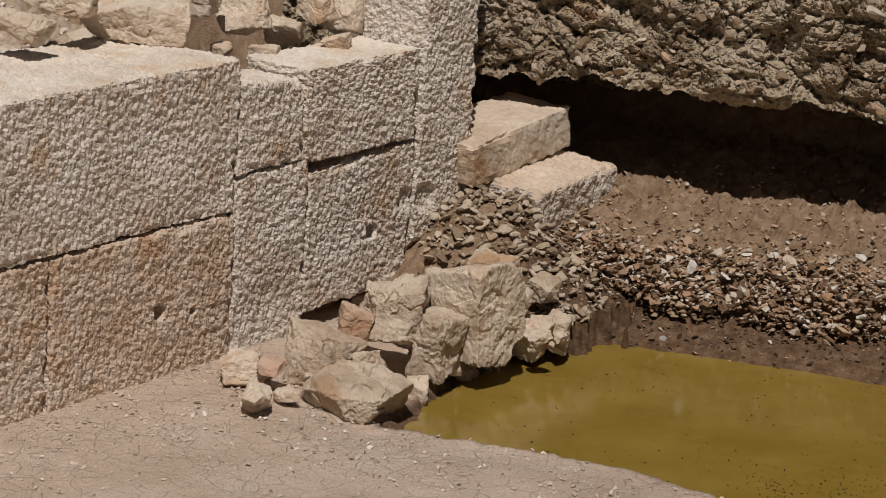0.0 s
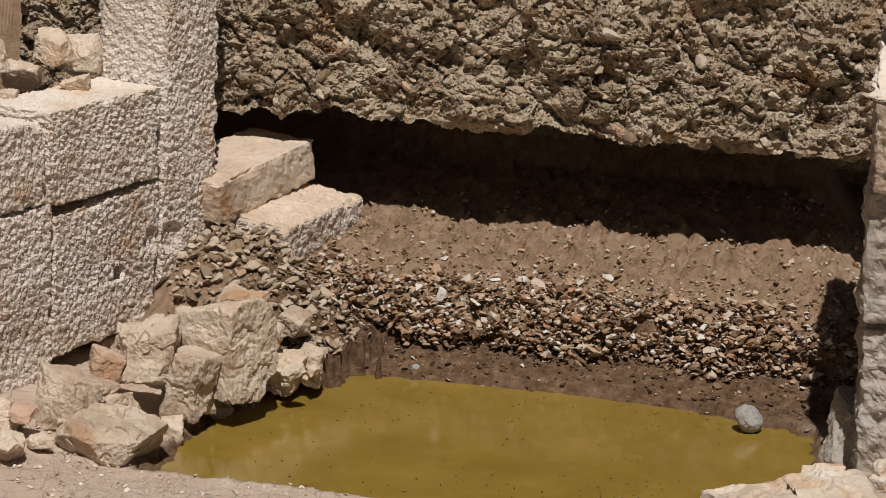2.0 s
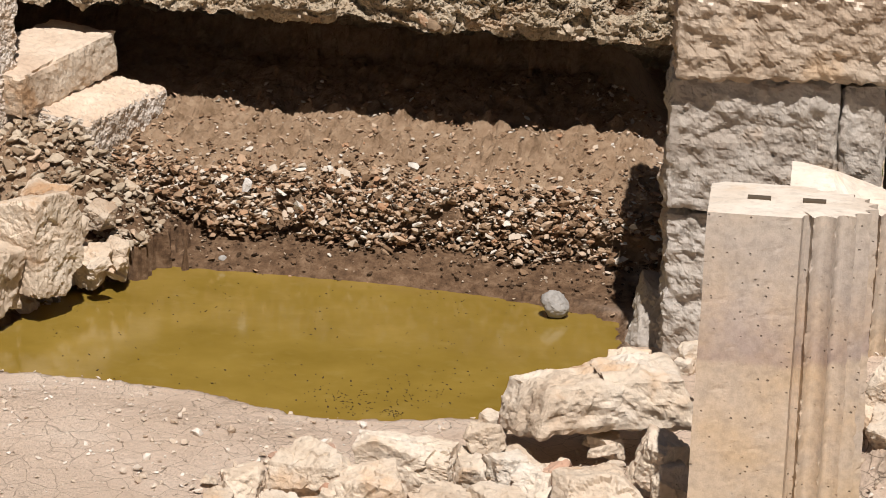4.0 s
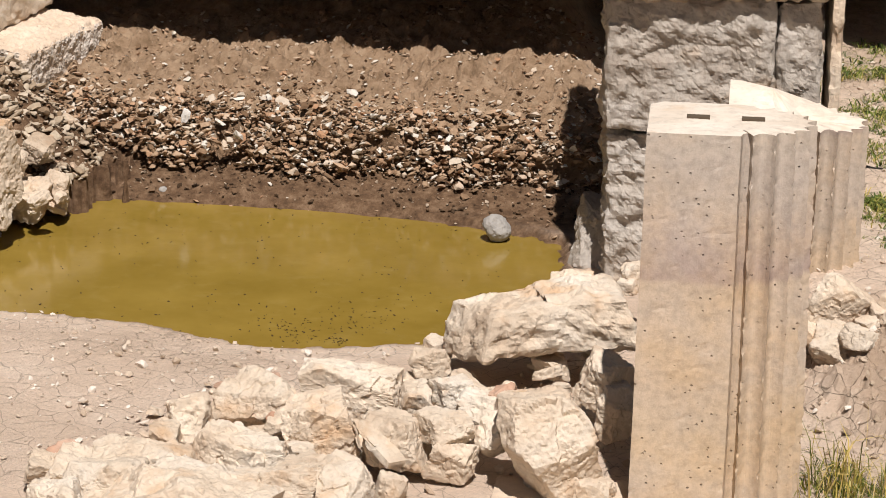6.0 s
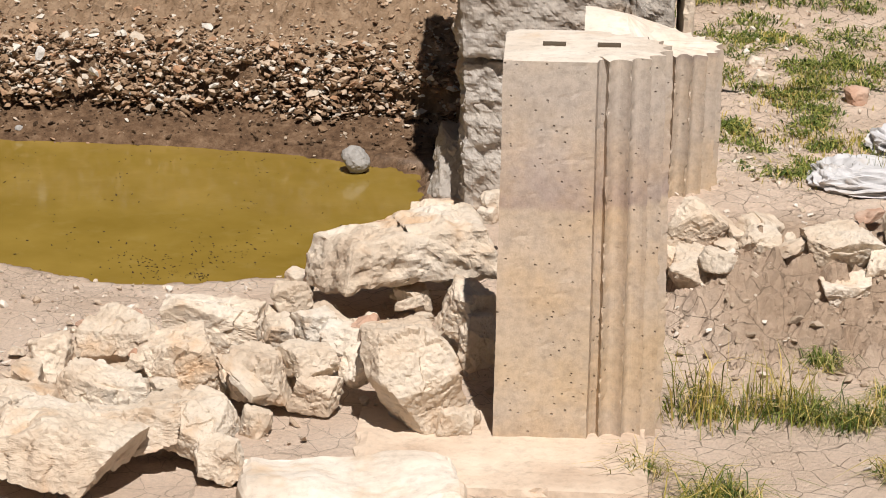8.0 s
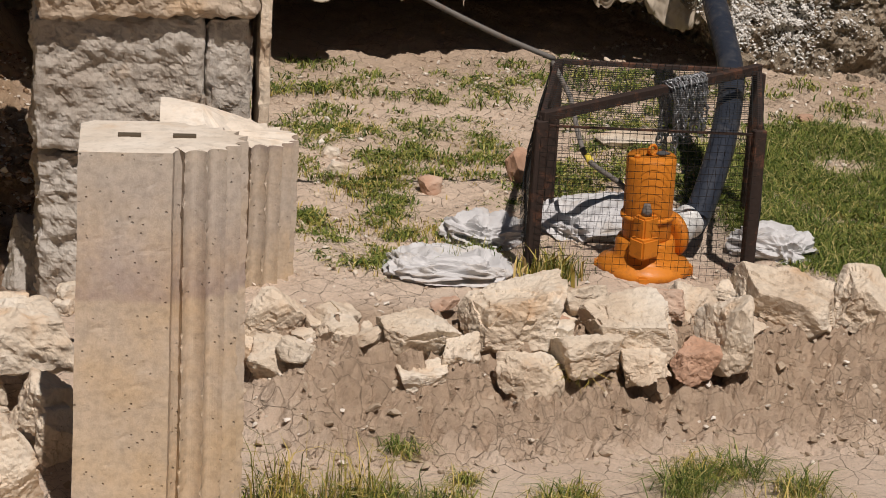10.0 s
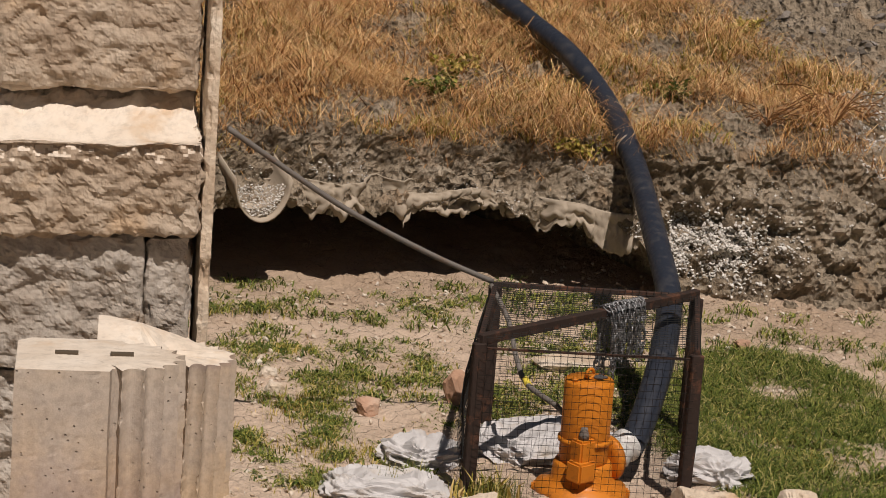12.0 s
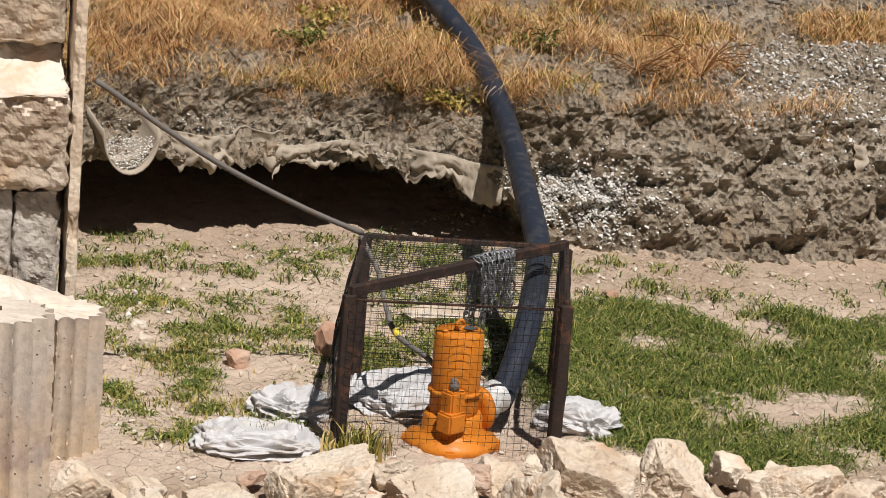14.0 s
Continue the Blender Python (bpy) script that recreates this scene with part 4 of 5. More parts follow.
keep = (nnoise(np.stack([x * 1.9, zz * 7, 3 * one], 1)) > -0.28) & (zz > 0.055 + 0.11 * nnoise(np.stack([x * 1.4, 2 * one, 8 * one], 1)))
y = 18.26 - 0.30 * x + e - 0.03 - 0.07 * rng.random(n) - 0.12 * nnoise(np.stack([x * 2.6, zz * 3, 0 * one], 1))
rows = np.stack([x, y, zz + 0.02 * rng.normal(size=n), 0.026 + 0.10 * rng.random(n) ** 2.2], 1)[keep]
put("face_gravel", scatter_mesh("face_gravel", rows, M_GRAVEL, 77, 1, (1.0, 0.9, 0.45)), kind="stuff", label="angular stones jutting from the bank's face", category="gravel")
put("corner_gravel", scatter_mesh("corner_gravel", on_ground(2600, 2, -0.15, 1.05, 17.0, 18.5, lambda x, y, r: (r < 0.8) & (y < 18.55 - 0.25 * x), 0.02, 0.13, 2.4, 0.3), M_CONGST, 2, 2, (1.0, 0.75, 0.5)), kind="stuff",
    label="loose stones in the bank's corner", category="gravel")


def front_keep(x, y, r):
    d = pool_distance(x, y)
    near = np.hypot(x + 1.0, (y - 15.7) * 1.6)
    return (d > 0.05) & (r < np.interp(near, [0, 0.6, 2.0], [0.95, 0.7, 0.25]))


put("clay_chips", scatter_mesh("clay_chips", on_ground(9000, 3, -2.4, 2.6, 13.0, 16.6, front_keep, 0.012, 0.055, 2.4), M_CHIP, 3, 1, (1.0, 0.8, 0.35)), kind="stuff",
    label="small stone chips scattered over the clay", category="stone chips")


def east_keep(x, y, r):
    row = 13.72 - 0.10 * (x - 5.0)
    return r < np.interp(y - row, [-3, -1.0, -0.6, 0.3, 0.8, 3.0, 5.5], [0.05, 0.15, 0.5, 0.7, 0.4, 0.55, 1.0])


put("earth_stones", scatter_mesh("earth_stones", on_ground(17000, 4, 4.0, 12.0, 11.2, 19.5, east_keep, 0.008, 0.07, 3.2), M_CHIP, 4), kind="stuff",
    label="stones scattered over the earth", category="stone chips")
put("earth_clods", scatter_mesh("earth_clods", np.concatenate([on_ground(5200, 14, 4.2, 10.0, 11.8, 15.0, lambda x, y, r: (np.abs(y - 13.25 + 0.10 * (x - 5.0)) < 0.62) & (r < 0.9), 0.010, 0.10, 2.8, 0.1),
    on_ground(2500, 15, 0.2, 4.6, 16.9, 19.8, lambda x, y, r: (bank_e(x, y) > 0.05) & (bank_e(x, y) < 1.6), 0.008, 0.05, 2.4)]), M_EARTH, 14), kind="stuff",
    label="brown clods of dry earth on the slope", category="earth clods")
put("wet_clods", scatter_mesh("wet_clods", on_ground(12000, 16, 0.5, 4.2, 16.8, 18.6, lambda x, y, r: (bank_e(x, y) > -0.06) & (bank_e(x, y) < 0.42) & (r < 0.25 + 1.6 * np.clip(bank_e(x, y), 0, 0.5)), 0.006, 0.055, 3.0), M_WETCLOD, 16), kind="stuff",
    label="dark wet clods at the foot of the bank", category="earth clods")
put("heap_stones", scatter_mesh("heap_stones", on_ground(700, 5, 0.6, 3.6, 12.3, 14.8, lambda x, y, r: r < 0.6, 0.02, 0.10, 2.5), M_CHIP, 5), kind="stuff",
    label="small stones between the rubble", category="stone chips")
put("fill_stones", scatter_mesh("fill_stones", on_ground(2600, 6, -3.5, 0.2, 16.0, 20.0, lambda x, y, r: ((x + 2.33) * 0.823 - (y - 15.06) * 0.568) < -0.5, 0.02, 0.12, 2.5), M_CHIP, 6), kind="stuff",
    label="small stones on the earth fill", category="stone chips")

# stones bedded in the cliff
rng = np.random.default_rng(8)
rows = []
CLIFF = bvh("cliff")
for i in range(1500):
    x, zz = rng.uniform(-0.8, 4.9), rng.uniform(1.34, 2.75)
    hit = CLIFF.ray_cast(Vector((x, 10, zz)), Vector((0, 1, 0)))[0]
    if hit:
        rows.append((x, hit.y + 0.008, zz, 0.025 + 0.14 * rng.random() ** 2.6))
put("cliff_stones", scatter_mesh("cliff_stones", rows, M_CONGST, 8, 2, (1.0, 0.7, 0.55)), kind="stuff", label="angular stones bedded in the cliff face", category="stones")

# specks on the water
rng = np.random.default_rng(12)
rows = []
for i in range(420):
    if rng.random() < 0.35:
        c = [(2.25, 15.35), (1.85, 15.3), (2.4, 15.55), (2.05, 15.2)][rng.integers(4)]
        x, y = rng.normal(c[0], 0.16), rng.normal(c[1], 0.12)
    else:
        x, y = rng.uniform(0.3, 3.5), rng.uniform(14.95, 17.6)
    if pool_distance(np.array(x), np.array(y)) < -0.05:
        rows.append((x, y, WATER_Z + 0.002, rng.uniform(0.012, 0.03)))
for i in range(40):
    rows.append((rng.normal(2.18, 0.03), rng.normal(15.08, 0.04), WATER_Z + 0.002, rng.uniform(0.012, 0.03)))
put("water_specks", scatter_mesh("water_specks", rows, M_BUG, 12, 1, (1.0, 0.5, 0.3)), kind="stuff", label="tiny dark insects and specks floating on the water", category="floating specks")

# ---- pump in its cage ----
def box(bm, m, size):
    bmesh.ops.create_cube(bm, size=1.0, matrix=m @ Matrix.Diagonal((*size, 1)))


def bar(a, b, w, h, name, material, parent, label=""):
    """A straight bar of rectangular section from a to b."""
    a, b = Vector(a), Vector(b)
    bm = bmesh.new()
    box(bm, Matrix.Translation((a + b) / 2) @ (b - a).to_track_quat("Z", "Y").to_matrix().to_4x4(), (w, h, (b - a).length))
    bmesh.ops.bevel(bm, geom=bm.edges[:], offset=min(w, h) * 0.12, segments=1, affect="EDGES")
    return part(name, bm, material, parent, label)


PUMP_G = ground_at(7.12, 14.9)
pump = put("pump", None, None, pose(7.11, 14.64, PUMP_G - 0.02, 2, -2.5, 20), "orange submersible pump with rusty paint, standing inside the cage", "pump")
put("motor_housing", lathe([(0.135, 0.22), (0.142, 0.24), (0.142, 0.70), (0.137, 0.712), (0.0, 0.716)], "motor_housing", M_ORANGE, 40), pump)
put("rib", lathe([(0.143, 0.34), (0.156, 0.345), (0.156, 0.365), (0.143, 0.37)], "rib", M_ORANGE, 40), pump)
put("volute", lathe([(0.15, 0.0), (0.25, 0.005), (0.27, 0.04), (0.262, 0.075), (0.20, 0.10), (0.175, 0.13), (0.172, 0.20), (0.16, 0.225)], "volute", M_ORANGE, 40), pump)
bm = bmesh.new()
box(bm, pose(-0.11, -0.10, 0.32), (0.12, 0.10, 0.16))
box(bm, pose(-0.13, -0.12, 0.22), (0.14, 0.12, 0.12))
bmesh.ops.bevel(bm, geom=bm.edges[:], offset=0.012, segments=2, affect="EDGES")
part("junction_box", bm, M_ORANGE, pump)
for a in range(4):
    bm = bmesh.new()
    box(bm, pose(0, 0, 0, 0, 0, 45 + 90 * a) @ pose(0.235, 0, 0.035), (0.10, 0.07, 0.07))
    bmesh.ops.bevel(bm, geom=bm.edges[:], offset=0.012, segments=2, affect="EDGES")
    part("foot", bm, M_ORANGE, pump)
flange = put("flange", lathe([(0.07, -0.02), (0.135, -0.018), (0.135, 0.018), (0.09, 0.02), (0.085, 0.06)], "flange", M_ORANGE, 32), pump, pose(0.20, 0.0, 0.20, 0, 90, 0))
for a in range(6):
    put("bolt", lathe([(0.013, 0.0), (0.013, 0.012), (0.0, 0.014)], "bolt", M_CHAIN, 6, False), flange, pose(0.112 * math.cos(a * 1.047), 0.112 * math.sin(a * 1.047), 0.018))
put("coupling", lathe([(0.085, 0.0), (0.10, 0.01), (0.10, 0.05), (0.088, 0.06), (0.088, 0.10), (0.10, 0.11), (0.10, 0.15), (0.085, 0.16)], "coupling", M_CLAMP, 32), pump, pose(0.235, 0, 0.205, 0, 72, 4), "pale hose coupling")
put("eye_bolt", tube([(0.03 * math.cos(a * 0.5), 0, 0.745 + 0.03 * math.sin(a * 0.5)) for a in range(13)], 0.009, 6, "eye_bolt", M_ORANGE), pump)
put("lid_lug", lathe([(0.02, 0.71), (0.02, 0.73), (0.0, 0.735)], "lid_lug", M_ORANGE, 10), pump, pose(-0.1, 0.02, 0))
bm = bmesh.new()
box(bm, pose(0.06, -0.02, 0.722), (0.075, 0.06, 0.006))
part("name_plate", bm, M_PLATE, pump, "grey name plate")
put("cable_gland", lathe([(0.03, 0.0), (0.03, 0.03), (0.022, 0.05), (0.018, 0.07)], "cable_gland", M_CABLE, 14), pump, pose(-0.11, -0.10, 0.40))
put("pump_cable", tube(spline([(6.98, 14.56, PUMP_G + 0.44), (6.97, 14.75, 0.84), (6.90, 15.05, 0.90), (6.93, 15.3, 1.0), (7.0, 15.6, 1.13), (7.02, 15.95, 1.27)], 10), 0.016, 8, "pump_cable", M_CABLE), None, None,
    "dark rubber cable rising from the pump to the cage top", "cable")
put("cable_tape", tube([(6.905, 15.03, 0.893), (6.905, 15.09, 0.915)], 0.021, 10, "cable_tape", M_YELLOW), None, None, "yellow tape wrapped round the pump cable", "tape")

FL, FR, BR, BL = (6.42, 14.68), (7.61, 14.32), (8.26, 15.62), (7.08, 16.02)
TOP = 1.25
cage = put("cage", None, None, None, "rusty angle-iron cage covered with wire mesh, over the pump", "cage")


def low(q):
    return ground_at(*q) - 0.05


for q in (FL, FR, BR, BL):
    a = bar((q[0], q[1], low(q)), (q[0], q[1], TOP), 0.075, 0.05, "post", M_BROWNIRON, cage)
for a, b, w in ((FL, BL, 0.03), (BL, BR, 0.03), (BR, FR, 0.03)):
    bar((*a, TOP + 0.01), (*b, TOP + 0.01), w, w, "rail", M_BROWNIRON, cage)
bar((FL[0], FL[1], TOP + 0.02), (BR[0], BR[1], TOP + 0.03), 0.05, 0.06, "cross_bar", M_BROWNIRON, cage, "brown rusted angle bar")
bar((*FL, TOP - 0.03), (*FR, TOP - 0.03), 0.014, 0.014, "rail", M_BROWNIRON, cage)


def wire_panel(a, b, name="wire_mesh", pitch=0.042, bulge=0.035, seed=0):
    """Woven wire between two upper corners down to the ground."""
    a, b = Vector((*a, 0)), Vector((*b, 0))
    L = (b - a).length
    out = Vector((b.y - a.y, a.x - b.x, 0)).normalized()
    z0 = 0.30
    verts, faces = [], []

    def spot(u, v):
        p = a + (b - a) * u
        p.z = z0 + (TOP + 0.02 - z0) * v
        p += out * (bulge * (0.4 + math.sin(math.pi * v)) + 0.02 * noise.noise((u * 4 + seed, v * 4, seed)))
        return p

    def wire(line, r=0.0015):
        me_v = len(verts)
        for i, q in enumerate(line):
            verts.extend([q + Vector((0, 0, r)) + out * r, q - Vector((0, 0, r)) + out * r * 0.2, q - out * r + Vector((out.y, -out.x, 0)) * r])
        for i in range(len(line) - 1):
            for s in range(3):
                x, y = me_v + i * 3 + s, me_v + i * 3 + (s + 1) % 3
                faces.append([x, y, y + 3, x + 3])

    for i in range(int(L / pitch) + 1):
        wire([spot(i * pitch / L, j / 8) for j in range(9)])
    for j in range(int((TOP - z0) / pitch) + 1):
        wire([spot(i / 8, j * pitch / (TOP - z0)) for i in range(9)])
    return put(name, mesh_of(name, verts, faces, M_WIRE), cage)


wire_panel(FL, FR, seed=1)
wire_panel(FR, BR, seed=2)
wire_panel(BR, BL, seed=3)
wire_panel(BL, FL, bulge=0.06, seed=4)
verts, faces = [], []
for i in range(29):
    for pa, pb in (((FL, BL), (FR, BR)), ((FL, FR), (BL, BR))):
        u = i / 28
        a = Vector((*pa[0], 0)).lerp(Vector((*pa[1], 0)), u)
        b = Vector((*pb[0], 0)).lerp(Vector((*pb[1], 0)), u)
        n = len(verts)
        for t in range(9):
            q = a.lerp(b, t / 8)
            q.z = TOP + 0.035 + 0.012 * noise.noise(q * 3) - 0.02 * math.sin(math.pi * t / 8)
            verts += [q + Vector((0, 0, 0.0017)), q + Vector((0.0017, 0.0, -0.001)), q + Vector((-0.0017, 0, -0.001))]
        for t in range(8):
            for s in range(3):
                x, y = n + t * 3 + s, n + t * 3 + (s + 1) % 3
                faces.append([x, y, y + 3, x + 3])
put("wire_mesh", mesh_of("wire_mesh", verts, faces, M_WIRE), cage)

# chain bundle over the cross bar
chain = put("chain", None, None, None, "bundle of steel chain hung over the cage's bar", "chain")
rng = np.random.default_rng(21)


LINK = tube([(0.016 * math.cos(a * math.pi / 5), 0, 0.024 * math.sin(a * math.pi / 5) + (0.008 if 0 < a < 5 else -0.008 if a > 5 else 0)) for a in range(11)], 0.006, 5, "link", M_CHAIN, False)


def link_strand(line, parent):
    pts = [Vector(q) for q in line]
    strand = put("strand", None, parent)
    for i in range(len(pts) - 1):
        d = pts[i + 1] - pts[i]
        put("link", LINK, strand, Matrix.Translation((pts[i] + pts[i + 1]) / 2) @ d.to_track_quat("Z", "Y").to_matrix().to_4x4() @ pose(0, 0, 0, 0, 0, 90 * (i % 2) + 20))


bar_at = lambda u: Vector((FL[0] + (BR[0] - FL[0]) * u, FL[1] + (BR[1] - FL[1]) * u, TOP + 0.065))
for i in range(20):
    top = bar_at(0.55 + 0.009 * i)
    fall, side = rng.uniform(0.28, 0.50), (-1) ** i
    off = Vector((0.03 * side + rng.normal(0, 0.012), -0.05 * side + rng.normal(0, 0.01), 0))
    line = [top - off * 0.7 - Vector((0, 0, 0.08)), top - off * 0.4 - Vector((0, 0, 0.025)), top + Vector((0, 0, 0.012 * rng.random()))]
    n = int(fall / 0.041)
    line += [top + off * min(1.0, 0.5 + j * 0.2) + Vector((rng.normal(0, 0.003), rng.normal(0, 0.003), -0.018 - j * 0.041)) for j in range(n)]
    link_strand(line, chain)

# hose
hose = put("hose", None, None, None, "thick blue-black hose rising from the pump over the bank", "hose")
put("tube", tube(spline([(7.44, 14.74, 0.555), (7.58, 14.88, 0.67), (7.72, 15.05, 0.81), (7.92, 15.35, 0.96), (8.32, 16.1, 1.11), (8.66, 17.0, 1.26), (9.25, 18.6, 1.45), (9.36, 19.3, 1.74), (9.42, 20.2, 2.0), (9.47, 21.2, 2.14), (9.4, 23.0, 2.45)], 10),
                 0.082, 20, "tube", M_HOSE), hose)
for a in range(3):
    c = Vector((9.335 + 0.006 * a, 18.95 + 0.07 * a, 1.56 + 0.02 * a))
    put("binding", tube([c + Vector((0.09 * math.cos(t * 0.4), 0.02 * math.sin(t * 0.8), 0.09 * math.sin(t * 0.4))) for t in range(17)], 0.006, 6, "binding", M_CLOTH), hose, None, "frayed pale binding")

put("cable", tube(spline([(5.20, 15.72, 2.27), (5.7, 15.8, 1.95), (6.09, 15.88, 1.72), (6.6, 15.93, 1.47), (7.04, 15.98, 1.285)], 10), 0.017, 8, "cable", M_CABLE), None, None,
    "grey cable stretched from the pier to the cage", "cable")


# ---- sacks, cloth, loose stones ----
def sack(size, m, seed, label):
    rng = np.random.default_rng(seed)
    v, f = ICO[6]
    half = np.array(size) / 2 * (1, 1, 0.6)
    off = rng.uniform(-20, 20, 3)
    base = np.sign(v) * np.abs(v) ** 0.6 * half
    base[:, 2] = np.maximum(v[:, 2], -0.4) * half[2]
    turn = v * (1.8, 3.4, 2.2) + off
    turn = turn + 0.8 * nnoise(v * 2.0 + off)[:, None]
    w = (1 - np.abs(nnoise(v * 2.2 + off)) * 2) * 0.05 + (1 - np.abs(nnoise(turn)) * 3) * 0.016 + (1 - np.abs(nnoise(turn * 2.1 + 4)) * 3) * 0.006
    out = (base + v * w[:, None]).tolist()
    put("plastic_sack", mesh_of("plastic_sack", out, f, M_SACK), None, m, label, "sack", "sacks round the cage")


for x, y, rz, size, seed, label in ((6.42, 15.4, 30, (0.42, 0.36, 0.20), 1, "crumpled white plastic sack on the ground"),
                                    (5.95, 14.78, -20, (0.62, 0.42, 0.16), 2, "flattened white plastic sack under grass"),
                                    (7.25, 15.5, 10, (0.85, 0.60, 0.22), 3, "white plastic sack lying inside the cage"),
                                    (8.02, 14.80, 40, (0.30, 0.42, 0.26), 4, "torn white sack beside the cage")):
    sack(size, pose(x, y, ground_at(x, y) + size[2] * 0.16, 0, 0, rz), seed, label)
for x, y, w, h, seed, label in ((7.12, 16.6, 0.20, 0.26, 61, "pinkish rounded stone on the grass"), (6.44, 16.35, 0.17, 0.14, 62, "rounded pinkish stone among the weeds"),
                                (6.1, 17.3, 0.14, 0.08, 63, "flat pale stone among the weeds"), (8.25, 17.3, 0.55, 0.10, 64, "pale flat stone behind the cage"),
                                (6.0, 16.9, 0.15, 0.1, 65, "brown stone among the weeds"), (9.7, 17.6, 0.12, 0.08, 66, "orange stone on the earth")):
    put("rock", rock_mesh("rock", (w, w * 0.8, h), M_RED if seed in (61, 62, 66) else M_PALE, seed, 3, 7, 0.03, 0.7), None, pose(x, y, ground_at(x, y) + h * 0.35), label, "rock", "loose stones")

BANK = bvh("bank")


def bank_face(x, zz):
    """The bank's face at a height, seen from the south."""
    hit = BANK.ray_cast(Vector((x, 10, zz)), Vector((0, 1, 0)))
    return hit[0] if hit[0] else Vector((x, 19.2, zz))


def bank_top(x, y):
    hit = BANK.ray_cast(Vector((x, y, 9)), Vector((0, 0, -1)))
    return hit[0]


def turf_top(x, y):
    """The hill's surface where grass grows, above the bare face of the bank."""
    q = bank_top(x, y)
    return q if q and q.z > 1.50 + 0.10 * noise.noise((x * 2.3, y * 2.3, 9)) else None


def hanging_cloth(x0, x1, top, drop, seed, label):
    """A torn sheet hanging over the bank's lip, with a ragged lower edge."""
    nx, nz = int((x1 - x0) / 0.012), 24
    pts = np.zeros((nz, nx, 3))
    for i in range(nx):
        x = x0 + (x1 - x0) * i / (nx - 1)
        cut = drop * (0.45 + 1.7 * abs(noise.noise((x * 1.9, seed, 0))) ** 0.8 + 0.8 * abs(noise.noise((x * 6, seed, 3))) + 0.35 * abs(noise.noise((x * 17, seed, 3))))
        face = bank_face(x, top + 0.02)
        for j in range(nz):
            t = j / (nz - 1)
            fold = 0.07 * noise.noise((x * 3, t * 2, seed)) + 0.03 * noise.noise((x * 10, t * 3, seed)) + 0.012 * noise.noise((x * 25, t * 4, seed))
            pts[j, i] = (x + 0.03 * noise.noise((t * 5, x * 4, seed)), face.y - 0.05 + fold * (0.4 + t), top + 0.10 * noise.noise((x * 2, 1, seed)) - cut * t)
    ob = put("hanging_cloth", grid_mesh("hanging_cloth", pts, M_CLOTH), None, None, label, "cloth", "torn cloths on the bank")
    mod = ob.modifiers.new("thickness", "SOLIDIFY")
    mod.thickness = 0.006


hanging_cloth(6.72, 7.82, 1.22, 0.24, 1, "muddy torn geotextile hanging over the dark undercut")
hanging_cloth(7.75, 9.40, 1.14, 0.22, 2, "ragged geotextile strip along the bank's lip")
hanging_cloth(12.02, 12.12, 1.34, 0.34, 5, "grey torn cloth rag hanging on the bank")
# a sagging pocket of cloth filled with gravel
rows = []
pocket = np.zeros((10, 15, 3))
for j in range(10):
    for i in range(15):
        a = math.pi * i / 14
        pocket[j, i] = (6.60 - 0.20 * math.cos(a), 19.08 + 0.05 * j, 1.28 - 0.30 * math.sin(a) + 0.012 * j)
ob = put("cloth_pocket", grid_mesh("cloth_pocket", pocket, M_CLOTH), None, None, "sagging cloth pocket filled with gravel under the bank's edge", "cloth")
ob.modifiers.new("thickness", "SOLIDIFY").thickness = 0.012
rng = np.random.default_rng(31)
rows = []
while len(rows) < 420:
    x, dz = rng.uniform(6.42, 6.78), rng.uniform(-0.27, -0.05)
    if ((x - 6.6) / 0.19) ** 2 + (dz / 0.28) ** 2 < 1:
        rows.append((x, 19.13 + 0.12 * (dz + 0.28), 1.28 + dz, rng.uniform(0.012, 0.035)))
put("pocket_gravel", scatter_mesh("pocket_gravel", rows, M_WHITEGR, 31), kind="stuff", label="pale gravel lying in the cloth pocket", category="gravel")

# white gravel on the bank
rows = []
while len(rows) < 2300:
    x, zz = rng.normal(9.95, 0.30), rng.normal(0.85, 0.13)
    if noise.noise((x * 4, zz * 6, 1)) + 0.3 * rng.normal() > -0.15 and zz > 0.5:
        q = bank_face(x, zz)
        rows.append((q.x, q.y - 0.01, q.z, rng.uniform(0.02, 0.06)))
while len(rows) < 6500:
    x, y = rng.uniform(10.6, 13.6), rng.uniform(18.2, 20.0)
    q = bank_top(x, y)
    if q and q.z > 1.15 and noise.noise((x * 1.2, y * 1.2, 4)) > -0.35 and x > 10.9 + 0.4 * noise.noise((y * 3, 0, 0)):
        rows.append((q.x, q.y, q.z + 0.01, rng.uniform(0.018, 0.06)))
while len(rows) < 8300:
    x, zz = rng.uniform(6.4, 13.0), rng.uniform(0.75, 1.35)
    if noise.noise((x * 2.5, zz * 5, 7)) > 0.12:
        q = bank_face(x, zz)
        rows.append((q.x, q.y, q.z, 0.008 + 0.03 * rng.random() ** 2))
put("white_gravel", scatter_mesh("white_gravel", rows, M_WHITEGR, 33), kind="stuff", label="white gravel spilled on the bank and its top", category="gravel")
rows = []
while len(rows) < 1600:
    x, y = rng.uniform(11.5, 17.0), rng.uniform(20.2, 24.5)
    if y > 20.4 + 0.4 * max(0, 13.2 - x):
        q = bank_top(x, y)
        if q:
            rows.append((q.x, q.y, q.z, 0.02 + 0.16 * rng.random() ** 4))
put("spoil_stones", scatter_mesh("spoil_stones", rows, M_SPOIL, 34, 2), kind="stuff", label="dark stones of a spoil heap on the hill", category="stones")


